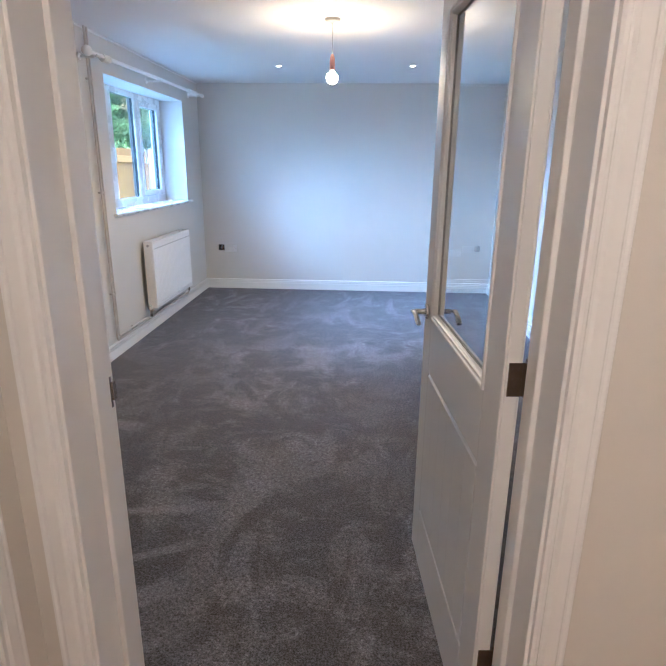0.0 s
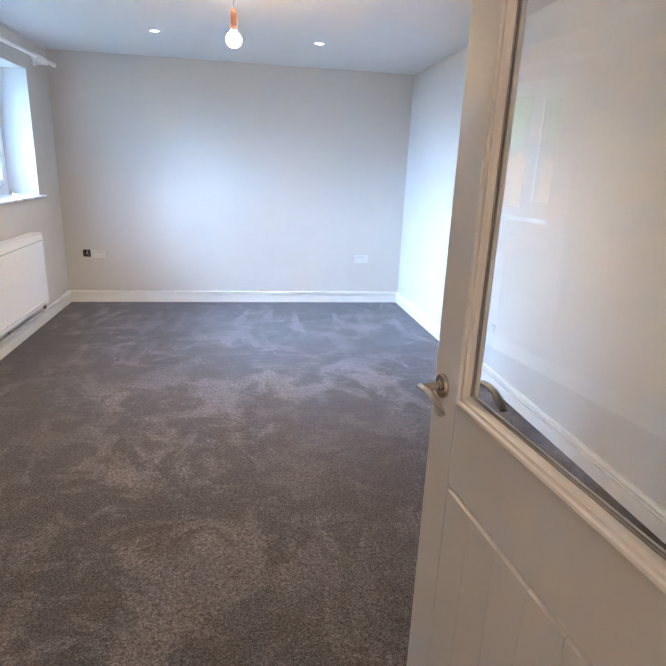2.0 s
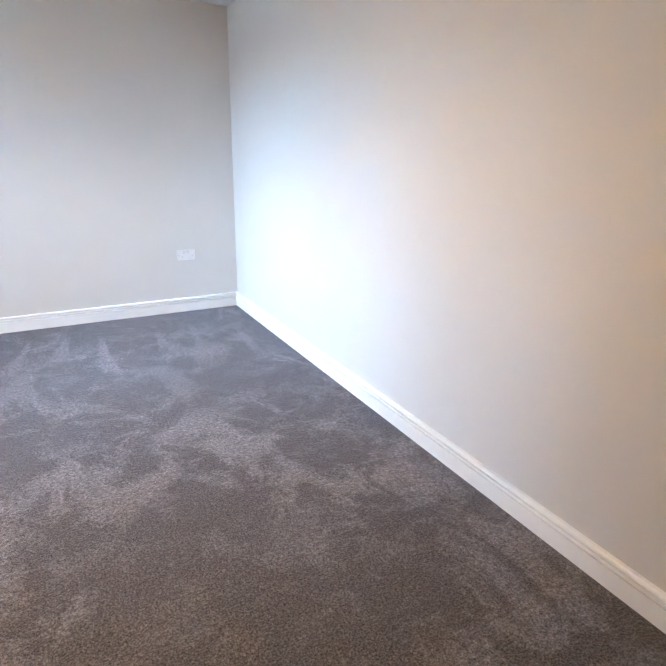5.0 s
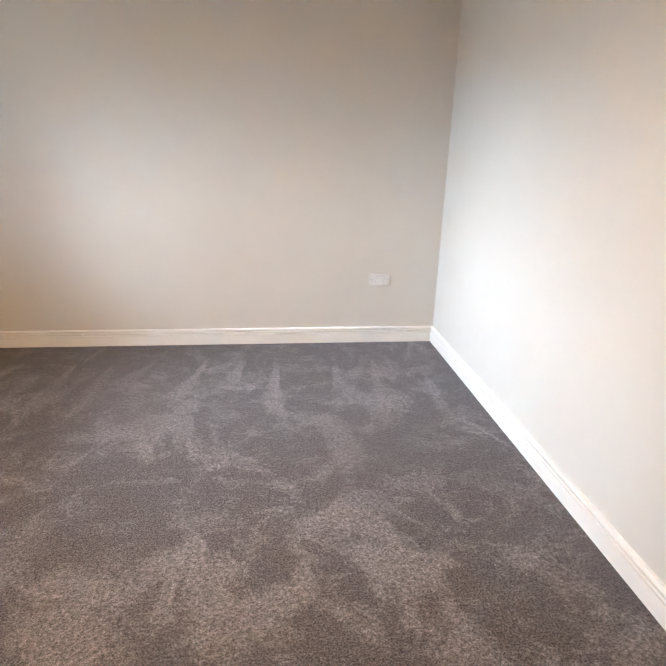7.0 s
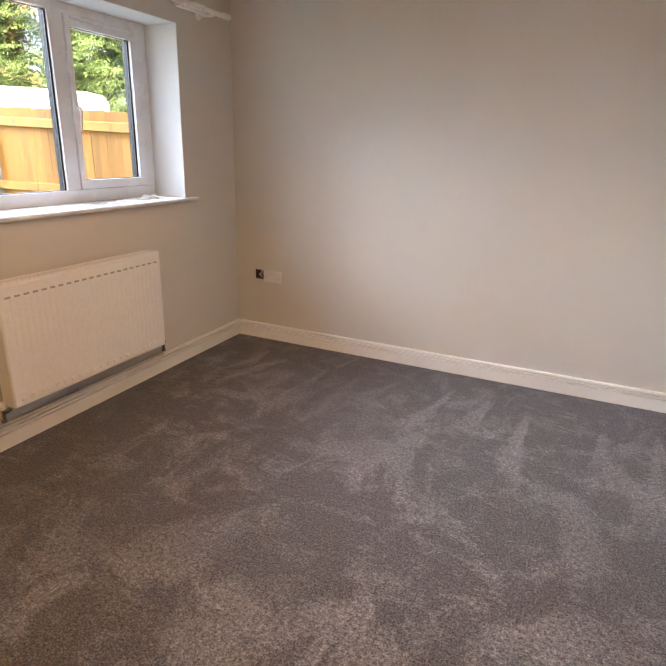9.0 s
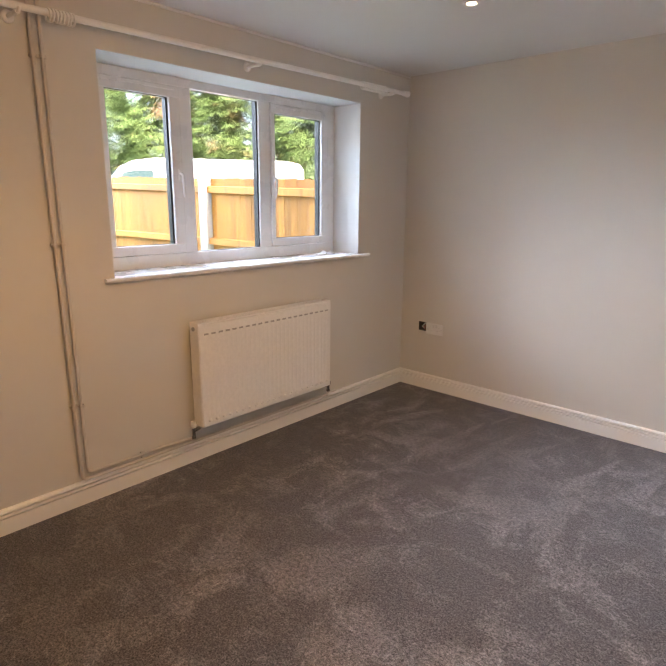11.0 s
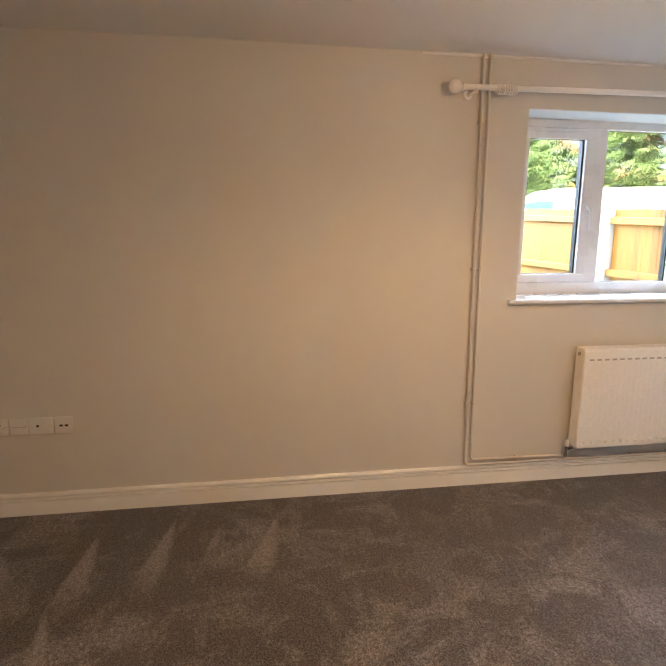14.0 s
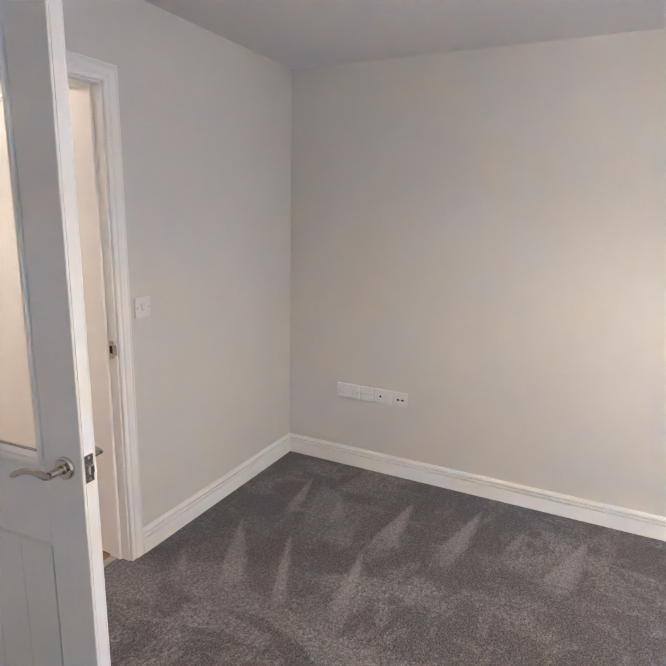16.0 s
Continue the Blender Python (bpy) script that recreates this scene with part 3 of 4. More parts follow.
    for s in (1, -1):
        y = LEAF_T if s > 0 else 0.0
        axis = Matrix.Translation((hs, y, hz)) @ Euler((radians(-90 * s), 0, 0)).to_matrix().to_4x4()
        handle = local_part("handle", lathe_bm([(0.026, 0.0), (0.0265, 0.004), (0.025, 0.008), (0.0235, 0.0095), (0.012, 0.010), (0.0095, 0.012), (0.0088, 0.045)], axis), M_CHROME, door, "satin chrome lever handle", 35)
        pts = [(hs + 0.008, 0.050), (hs, 0.0525), (hs - 0.015, 0.053), (hs - 0.035, 0.0525), (hs - 0.06, 0.052), (hs - 0.078, 0.051), (hs - 0.094, 0.050), (hs - 0.104, 0.049)]
        dz = [0.0, 0.001, 0.004, 0.006, 0.003, -0.004, -0.012, -0.018]
        lever = tube_bm([(a, y + s * b, hz + z) for (a, b), z in zip(pts, dz)], [0.007, 0.0095, 0.0095, 0.009, 0.009, 0.0095, 0.010, 0.008], 14, 0.72)
        local_part("lever", lever, M_CHROME, handle, smooth=50)
    plate = local_part("latch_plate", box_bm((LEAF_W - 0.001, 0.006, hz - 0.032), (LEAF_W + 0.0016, 0.030, hz + 0.032), 0.0005, 1), M_CHROME, door, "satin chrome latch plate")
    local_part("latch_bolt", box_bm((LEAF_W, 0.011, hz - 0.011), (LEAF_W + 0.0105, 0.025, hz + 0.010), 0.002, 1), M_CHROME, plate)
    for zz in (hz - 0.025, hz + 0.025):
        local_part("screw", cyl_bm((LEAF_W + 0.001, 0.018, zz), (LEAF_W + 0.0022, 0.018, zz), 0.0035, n=10), M_STEEL, plate)
    # three butt hinges on the hinge edge
    for z in (0.290, 1.030, 1.785):
        hinge = local_part("hinge", box_bm((-0.0016, 0.000, z - 0.037), (0.0005, 0.029, z + 0.037), 0.0005, 1), M_HINGE, door, "satin chrome butt hinge, coloured dark")
        local_part("hinge_wing", box_bm((-0.0016, -0.006, z - 0.037), (0.0005, 0.000, z + 0.037), 0.0004, 1), M_HINGE, hinge)
        # the leaf let into the frame, square to the door's own
        local_part("frame_leaf", box_bm((0.002, -0.0180, z - 0.037), (0.030, -0.0165, z + 0.037), 0.0004, 1), M_HINGE, hinge)
        for k in range(5):
            zz = z - 0.037 + 0.0148 * k
            local_part("knuckle", cyl_bm((0.004, -0.0100, zz + 0.0004), (0.004, -0.0100, zz + 0.0144), 0.0060, n=12), M_HINGE, hinge, smooth=40)
        for dy in (0.008, 0.019):
            for dzz in (-0.024, 0.0, 0.024):
                local_part("screw", cyl_bm((-0.0016, dy, z + dzz), (-0.0026, dy, z + dzz), 0.0030, n=10), M_HINGE, hinge)
    return door


door_leaf()

# ---------------------------------------------------------------- window
def window():
    xi, xo = -0.240, -0.305
    w = thing("window_1", (xi, (WY0 + WY1) / 2, WZ0), "white three-light upvc window in a deep reveal", "window", **S)
    fz0, fz1 = 1.070, 2.083
    m0, m1, m2, m3 = 4.693, 4.770, 5.252, 5.340
    y0, y1 = WY0 + 0.004, WY1 - 0.004
    l0, l1, z0, z1 = 4.210, 5.866, 1.150, 2.036
    fr = part("frame", box_bm((xo, y0, fz0), (xi, y1, z0), 0.004), M_UPVC, w)
    for a, b in (((xo, y0, z1), (xi, y1, fz1)), ((xo, y0, z0), (xi, l0, z1)), ((xo, l1, z0), (xi, y1, z1)), ((xo, m0, z0), (xi, m1, z1)), ((xo, m2, z0), (xi, m3, z1))):
        part("frame_bar", box_bm(a, b, 0.003), M_UPVC, w)

    def pane(y_a, y_b, z_a, z_b, parent, x):
        g = part("pane", box_bm((x - 0.012, y_a - 0.006, z_a - 0.006), (x - 0.006, y_b + 0.006, z_b + 0.006)), M_GLASS, parent, "clear window glass")
        g.visible_shadow = False
        gas = boxes_bm([((x - 0.006, y_a, z_a), (x + 0.002, y_a + 0.005, z_b)), ((x - 0.006, y_b - 0.011, z_a), (x + 0.002, y_b, z_b)),
                        ((x - 0.006, y_a + 0.005, z_a), (x + 0.002, y_b - 0.011, z_a + 0.003)), ((x - 0.006, y_a + 0.005, z_b - 0.003), (x + 0.002, y_b - 0.011, z_b))])
        part("gasket", gas, M_BLACK, parent)
        # black outer spacer bars of the sealed unit
        part("spacer", boxes_bm([((x - 0.045, y_a, z_a), (x - 0.013, y_a + 0.004, z_b)), ((x - 0.045, y_b - 0.004, z_a), (x - 0.013, y_b, z_b))]), M_BLACK, parent)

    # opening lights at both sides, a fixed light between them
    for a, b, hinge in ((l0 + 0.003, m0 - 0.003, 1), (m3 + 0.003, l1 - 0.003, -1)):
        sash = part("sash", box_bm((xo + 0.012, a, z0 + 0.003), (xi + 0.012, b, z0 + 0.052), 0.004), M_UPVC, w)
        for p, q in (((a, z1 - 0.060), (b, z1 - 0.003)), ((a, z0 + 0.052), (a + 0.062 if hinge > 0 else a + 0.030, z1 - 0.060)), ((b - 0.062 if hinge < 0 else b - 0.062, z0 + 0.052), (b, z1 - 0.060))):
            part("sash_bar", box_bm((xo + 0.012, p[0], p[1]), (xi + 0.012, q[0], q[1]), 0.003), M_UPVC, sash)
        part("top_vent", box_bm((xi + 0.012, a + 0.03, z1 - 0.026), (xi + 0.022, b - 0.03, z1 - 0.008), 0.003), M_UPVC, sash)
        pane(a + (0.062 if hinge > 0 else 0.030), b - 0.062, z0 + 0.052, z1 - 0.060, sash, xi - 0.01)
        hy = b - 0.020 if hinge > 0 else a + 0.014
        hd = part("handle", box_bm((xi + 0.012, hy - 0.010, 1.545), (xi + 0.020, hy + 0.010, 1.605), 0.003), M_UPVC, sash, "white espagnolette handle")
        part("grip", tube_bm([(xi + 0.024, hy, 1.585), (xi + 0.042, hy, 1.578), (xi + 0.046, hy, 1.560), (xi + 0.044, hy + 0.004 * hinge, 1.50), (xi + 0.040, hy + 0.008 * hinge, 1.46)], [0.008, 0.008, 0.008, 0.0075, 0.006], 10), M_UPVC, hd, smooth=50)
    pane(m1, m2, z0, z1 - 0.004, fr, xi - 0.016)
    part("window_sill_outside", box_bm((-0.42, WY0 + 0.004, 1.03), (xo, WY1 - 0.004, 1.075), 0.004), M_UPVC, w)


window()
sill = tagged(solid("window_sill", box_bm((-0.242, 4.092, 1.0605), (0.030, 6.028, 1.0805), 0.008, 3), M_UPVC, 40), "white bullnosed window board under the window", "window sill", **S)
# cut back between the reveals: the horns stand only in front of the wall
sill.data.clear_geometry()
sb = bmesh.new()
prof = [(0.0, 0.0), (0.024, 0.0), (0.030, 0.004), (0.032, 0.011), (0.030, 0.018), (0.024, 0.022), (0.0, 0.022)]
sb = sweep_bm(prof, [((0.001, 4.085, 1.0585), (1, 0, 0), (0, 0, 1)), ((0.001, 6.034, 1.0585), (1, 0, 0), (0, 0, 1))])
quad_box(sb, (-0.245, WY0 + 0.0045, 1.0605), (0.001, WY1 - 0.0045, 1.0805))
sb.to_mesh(sill.data)
sb.free()

# scrap of clear wrap left on the window board
wrap = bmesh.new()
for k in range(7):
    a = k * 0.9
    c = Vector((-0.12 + 0.016 * math.sin(a * 1.7), 5.66 + 0.024 * k, 1.084 + 0.006 * (k % 3)))
    quad_box(wrap, (-0.022, -0.016, -0.0015), (0.022, 0.016, 0.0015), Matrix.Translation(c) @ Euler((0.4 * math.sin(a), 0.35 * math.cos(2 * a), a)).to_matrix().to_4x4())
tagged(solid("plastic_wrap", wrap, M_PLATE, 30), "crumpled scrap of white plastic on the window board", "scrap")


# ---------------------------------------------------------------- curtain pole
def curtain_pole():
    x, ya, yb = 0.112, 3.700, 6.300

    def at(y, dx=0.0, dz=0.0):
        return (x + dx, y, 2.146 + (y - ya) * 0.0105 + dz)
    pole = thing("curtain_pole", at(5.0), "white wooden curtain pole with ball finials and rings", "curtain pole")
    part("pole", cyl_bm(at(ya + 0.03), at(yb - 0.03), 0.0135, n=18), M_TRIM, pole, smooth=40)
    for y, s in ((ya, -1), (yb, 1)):
        axis = Matrix.Translation(at(y)) @ Euler((radians(-90 * s), 0, 0)).to_matrix().to_4x4()
        big = 1.0 if s < 0 else 0.62
        prof = [(0.016, -0.035), (0.019, -0.030), (0.019, -0.022), (0.013, -0.018), (0.012, -0.012)]
        prof += [(big * 0.034 * math.sin(a), 0.012 - big * 0.034 * math.cos(a)) for a in np.linspace(0.45, 3.0, 12)]
        part("finial", lathe_bm(prof, axis), M_TRIM, pole, smooth=45)
    for y in (3.795, 4.974, 6.150):
        z = at(y)[2] - 0.016
        b = part("bracket", tube_bm([(0.006, y, z), (0.04, y, z), (0.08, y, z - 0.002), at(y, 0, -0.017)], [0.010, 0.009, 0.009, 0.011], 12), M_TRIM, pole, smooth=50)
        part("wall_plate", lathe_bm([(0.024, 0), (0.024, 0.006), (0.020, 0.011), (0.012, 0.014)], Matrix.Translation((0.0005, y, z)) @ Euler((0, radians(90), 0)).to_matrix().to_4x4()), M_TRIM, b, smooth=40)
        part("cup", tube_bm([at(y, 0.019 * math.cos(a), 0.019 * math.sin(a)) for a in np.linspace(-2.8, -0.3, 9)], 0.006, 8), M_TRIM, b, smooth=50)
    rings = [3.905 + 0.0135 * k for k in range(8)] + [5.83 + 0.0225 * k for k in range(11)]
    for k, y in enumerate(rings):
        tilt = 0.10 * math.sin(k * 2.3)
        loop = [at(y + tilt * 0.02 * math.sin(a), 0.0225 * math.cos(a), 0.0225 * math.sin(a) - 0.008) for a in np.linspace(0, math.tau, 17)]
        ring = part("ring", tube_bm(loop, 0.0042, 8), M_TRIM, pole, smooth=50)


curtain_pole()


# ---------------------------------------------------------------- radiator and pipes
def radiator():
    y0, y1, z0, z1, xb, xf = 4.507, 5.526, 0.226, 0.815, 0.042, 0.124
    rad = thing("radiator", (0.08, (y0 + y1) / 2, 0), "white steel panel radiator below the window", "radiator")
    # front panel: one thin pressed sheet with shallow vertical flutes that run out near both ends
    n, edge = 29, 0.035
    w = (y1 - y0 - 2 * edge) / n

    def slice_at(z, inset, deep):
        pts = [(xf - 0.024, y0 + inset), (xf - 0.024, y1 - inset), (xf - 0.006 - inset, y1 - inset), (xf - inset, y1 - 0.006 - inset)]
        for k in range(n - 1, -1, -1):
            a = y0 + edge + k * w
            pts += [(xf - inset, a + 0.74 * w), (xf - inset - deep, a + 0.60 * w), (xf - inset - deep, a + 0.40 * w), (xf - inset, a + 0.26 * w)]
        pts += [(xf - inset, y0 + 0.006 + inset), (xf - 0.006 - inset, y0 + inset)]
        return [bm.verts.new((px, py, z)) for px, py in pts]
    bm = bmesh.new()
    rows = [slice_at(*q) for q in ((z0 + 0.004, 0.005, 0.0), (z0 + 0.010, 0.0, 0.0), (z0 + 0.062, 0.0, 0.0), (z0 + 0.070, 0.0, 0.0013), (z1 - 0.082, 0.0, 0.0013),
                                   (z1 - 0.074, 0.0, 0.0), (z1 - 0.016, 0.0, 0.0), (z1 - 0.008, 0.005, 0.0))]
    for a, b in zip(rows, rows[1:]):
        for k in range(len(a)):
            bm.faces.new((a[k], a[(k + 1) % len(a)], b[(k + 1) % len(a)], b[k]))
    bm.faces.new(rows[0])
    bm.faces.new(rows[-1])
    bmesh.ops.recalc_face_normals(bm, faces=bm.faces[:])
    front = part("front_panel", bm, M_RAD, rad)
    part("back_panel", box_bm((xb, y0 + 0.008, z0 + 0.008), (xb + 0.012, y1 - 0.008, z1 - 0.012), 0.004), M_RAD, rad)
    # side covers, top grille
    for y in (y0 - 0.001, y1 - 0.013):
        part("side_panel", box_bm((xb - 0.004, y, z0 + 0.006), (xf - 0.006, y + 0.014, z1), 0.004), M_RAD, rad)
    grille = part("top_grille", boxes_bm([((xb - 0.003, y0 + 0.014, z1 - 0.008), (xb + 0.008, y1 - 0.014, z1)), ((xf - 0.018, y0 + 0.014, z1 - 0.008), (xf - 0.006, y1 - 0.014, z1))], 0.002), M_RAD, rad)
    bars = int((y1 - y0 - 0.03) / 0.022)
    for k in range(bars):
        y = y0 + 0.018 + k * 0.022
        part("grille_bar", box_bm((xb + 0.008, y, z1 - 0.006), (xf - 0.018, y + 0.011, z1 - 0.001), 0.001, 1), M_RAD, grille)
    # fins between the panels
    fin = bmesh.new()
    for k in range(60):
        y = y0 + 0.03 + k * (y1 - y0 - 0.06) / 59
        quad_box(fin, (xb + 0.013, y, z0 + 0.04), (xf - 0.023, y + 0.0015, z1 - 0.03))
    part("convector_fins", fin, M_RAD, rad)
    # front panel: grey dashes paint slot shade along top, pressed dimples along bottom
    for k in range(21):
        y = y0 + 0.045 + k * (y1 - y0 - 0.09) / 20
        part("slot_shade", box_bm((xf - 0.001, y - 0.014, z1 - 0.068), (xf + 0.0012, y + 0.014, z1 - 0.058), 0.001, 1), M_PLATE_LINE, front)
        part("pressed_dimple", ball_bm((xf - 0.001, y, z0 + 0.040), 0.012, (0.95, 1, 0.80), 12, 8), M_RAD, front, smooth=60)
    part("bleed_cap", cyl_bm((xb + 0.035, y0 - 0.001, z1 - 0.035), (xb + 0.035, y0 - 0.007, z1 - 0.035), 0.011, n=16), M_STEEL, rad)
    # valves at both lower ends
    for s, y, white in ((-1, y0 - 0.030, True), (1, y1 + 0.032, False)):
        vx, vz = 0.070, 0.212
        v = part("valve", cyl_bm((vx, y, vz - 0.045), (vx, y, vz + 0.018), 0.0105, n=16), M_CHROME, rad, "chrome radiator valve", 40)
        part("union", cyl_bm((vx, y, vz + 0.004), (vx, y - s * 0.040, vz + 0.004), 0.009, n=16), M_CHROME, v, smooth=40)
        part("nut", cyl_bm((vx, y - s * 0.012, vz + 0.004), (vx, y - s * 0.024, vz + 0.004), 0.014, n=6), M_CHROME, v)
        part("compression_nut", cyl_bm((vx, y, vz - 0.046), (vx, y, vz - 0.030), 0.013, n=6), M_CHROME, v)
        part("cap", lathe_bm([(0.014, 0.0), (0.016, 0.004), (0.0155, 0.03), (0.013, 0.036), (0.006, 0.037)], Matrix.Translation((vx, y, vz + 0.018))), M_PLATE, v, smooth=40)
        if not white:
            part("collar", cyl_bm((vx, y, vz + 0.004), (vx, y, vz + 0.026), 0.017, n=18), M_BLACK, v, "black valve collar", 40)


radiator()


def pipes():
    p = thing("heating_pipes", (0.022, 3.88, 0.1), "pair of white painted copper heating pipes down the wall", "pipes")
    ra, x = 0.0078, 0.024
    part("flow_pipe", tube_bm(bend([(x, 3.864, ZC - 0.002), (x, 3.872, 1.25), (x, 3.880, 0.128), (x + 0.002, 4.8, 0.126), (x + 0.006, 5.558, 0.126), (0.070, 5.558, 0.140), (0.070, 5.558, 0.170)], 0.032), ra, 12), M_PIPE, p, smooth=50)
    part("return_pipe", tube_bm(bend([(x, 3.902, ZC - 0.002), (x, 3.906, 1.25), (x, 3.911, 0.158), (x + 0.002, 4.30, 0.156), (x + 0.008, 4.477, 0.156), (0.070, 4.477, 0.160), (0.070, 4.477, 0.172)], 0.030), ra, 12), M_PIPE, p, smooth=50)
    for z, y in ((2.004, 3.886), (1.250, 3.889), (0.500, 3.895)):
        c = part("pipe_clip", boxes_bm([((0.001, y - 0.030, z - 0.007), (0.016, y + 0.030, z + 0.007))], 0.002), M_PIPE, p)
        for dy in (-0.019, 0.018):
            part("clip_jaw", tube_bm([(x + 0.0105 * math.cos(a), y + dy + 0.0105 * math.sin(a), z) for a in np.linspace(-2.6, 2.6, 11)], 0.0032, 6, 2.0), M_PIPE, c, smooth=50)
    for y in (4.20, 4.95):
        part("pipe_clip", box_bm((0.001, y - 0.007, 0.115), (0.018, y + 0.007, 0.165 if y < 4.4 else 0.137), 0.002, 1), M_PIPE, p)


pipes()


# ---------------------------------------------------------------- sockets, switch, open back box
def face_matrix(x, y, z, facing):
    """Own axes: x along the wall to the right as one looks at it, y out of the wall, z up."""
    out = Vector(facing)
    right = Vector((0, 0, 1)).cross(out) * 1.0
    return Matrix(((right.x, out.x, 0, x), (right.y, out.y, 0, y), (0, 0, 1, z), (0, 0, 0, 1)))


def plate(name, m, w, h, label, category, group=""):
    t = thing(name, m, label, category, group)
    local_part("plate", box_bm((-w / 2, 0, -h / 2), (w / 2, 0.009, h / 2), 0.0035, 3), M_PLATE, t, smooth=40)
    return t


def pins(t, cx):
    for dx, dz, a, b in ((0, 0.011, 0.0013, 0.0030), (-0.011, -0.011, 0.0026, 0.0012), (0.011, -0.011, 0.0026, 0.0012)):
        local_part("pin_hole", box_bm((cx + dx - a, 0.0088, dz - b), (cx + dx + a, 0.0094, dz + b)), M_HOLE_SHADE, t)


def rocker(t, cx, cz, w=0.011, h=0.017):
    bm = box_bm((cx - w / 2, 0.008, cz - h / 2), (cx + w / 2, 0.0125, cz + h / 2), 0.001, 1)
    bmesh.ops.rotate(bm, verts=bm.verts[:], cent=(cx, 0.010, cz), matrix=Matrix.Rotation(radians(7), 3, "X"))
    local_part("rocker_surround", box_bm((cx - w / 2 - 0.0015, 0.0085, cz - h / 2 - 0.0015), (cx + w / 2 + 0.0015, 0.0093, cz + h / 2 + 0.0015)), M_PLATE_LINE, t)
    local_part("rocker", bm, M_PLATE, t)


def screws(t, w):
    for s in (-1, 1):
        local_part("screw", cyl_bm((s * w, 0.0085, 0), (s * w, 0.0095, 0), 0.0035, n=10), M_STEEL, t)


def double_socket(m, label, w=0.150, h=0.087):
    t = plate("double_socket", m, w, h, label, "socket", "double sockets")
    for s in (-1, 1):
        pins(t, s * 0.040)
        rocker(t, s * 0.014, 0.022)
    screws(t, 0.060)
    return t


double_socket(face_matrix(0.315, YB - 0.0004, 0.488, (0, -1, 0)), "white double socket beside an open back box")
double_socket(face_matrix(3.002, YB - 0.0004, 0.477, (0, -1, 0)), "white double socket near the room corner")
double_socket(face_matrix(0.0004, 1.398, 0.477, (1, 0, 0)), "white double socket in a row of outlet plates")
blank = plate("blanking_plate", face_matrix(0.0004, 1.520, 0.477, (1, 0, 0)), 0.086, 0.087, "white blank plate in a row of outlets", "socket")
local_part("ridge", box_bm((-0.030, 0.0085, -0.003), (0.030, 0.0095, -0.001)), M_PLATE_LINE, blank)
screws(blank, 0.032)
coax = plate("aerial_socket", face_matrix(0.0004, 1.625, 0.477, (1, 0, 0)), 0.118, 0.087, "white aerial plate with a round outlet", "socket")
local_part("outlet", cyl_bm((-0.016, 0.0085, 0), (-0.016, 0.0105, 0), 0.0065, n=16), M_HOLE_SHADE, coax)
data = plate("telephone_socket", face_matrix(0.0004, 1.732, 0.477, (1, 0, 0)), 0.088, 0.087, "white data plate with two small outlets", "socket")
for dx in (-0.012, 0.014):
    local_part("outlet", box_bm((dx - 0.008, 0.0085, -0.007), (dx + 0.008, 0.0097, 0.003)), M_HOLE_SHADE, data)
switch = plate("light_switch", face_matrix(1.222, YF + 0.0004, 1.122, (0, 1, 0)), 0.086, 0.088, "white single light switch beside the door", "switch")
rocker(switch, 0.0, 0.0, 0.016, 0.026)
screws(switch, 0.032)


def back_box():
    t = thing("back_box", ((BX0 + BX1) / 2, YB, (BZ0 + BZ1) / 2), "open galvanised back box with loose cables in the wall", "socket box")
    k = 0.0012
    # box walls in one even near-black
    part("box", boxes_bm([((BX0, YB + 0.002, BZ0), (BX0 + k, YB + 0.048, BZ1)), ((BX1 - k, YB + 0.002, BZ0), (BX1, YB + 0.048, BZ1)), ((BX0 + k, YB + 0.002, BZ0), (BX1 - k, YB + 0.048, BZ0 + k)),
                          ((BX0 + k, YB + 0.002, BZ1 - k), (BX1 - k, YB + 0.048, BZ1)), ((BX0 + k, YB + 0.046, BZ0 + k), (BX1 - k, YB + 0.048, BZ1 - k))]), plain("dark_box", (0.05, 0.045, 0.04), 0.7), t)
    for mtl, dx, dz in ((M_PLATE, 0.0, 0.0), (M_COPPER, 0.012, -0.01), (M_BLACK, -0.014, 0.008)):
        cx, cz = (BX0 + BX1) / 2 + dx, (BZ0 + BZ1) / 2 + dz
        part("cable", tube_bm([(cx, YB + 0.045, cz + 0.02), (cx + 0.004, YB + 0.02, cz + 0.012), (cx - 0.008, YB + 0.010, cz - 0.004), (cx + 0.006, YB + 0.022, cz - 0.018)], 0.0035, 8), mtl, t, smooth=60)


back_box()


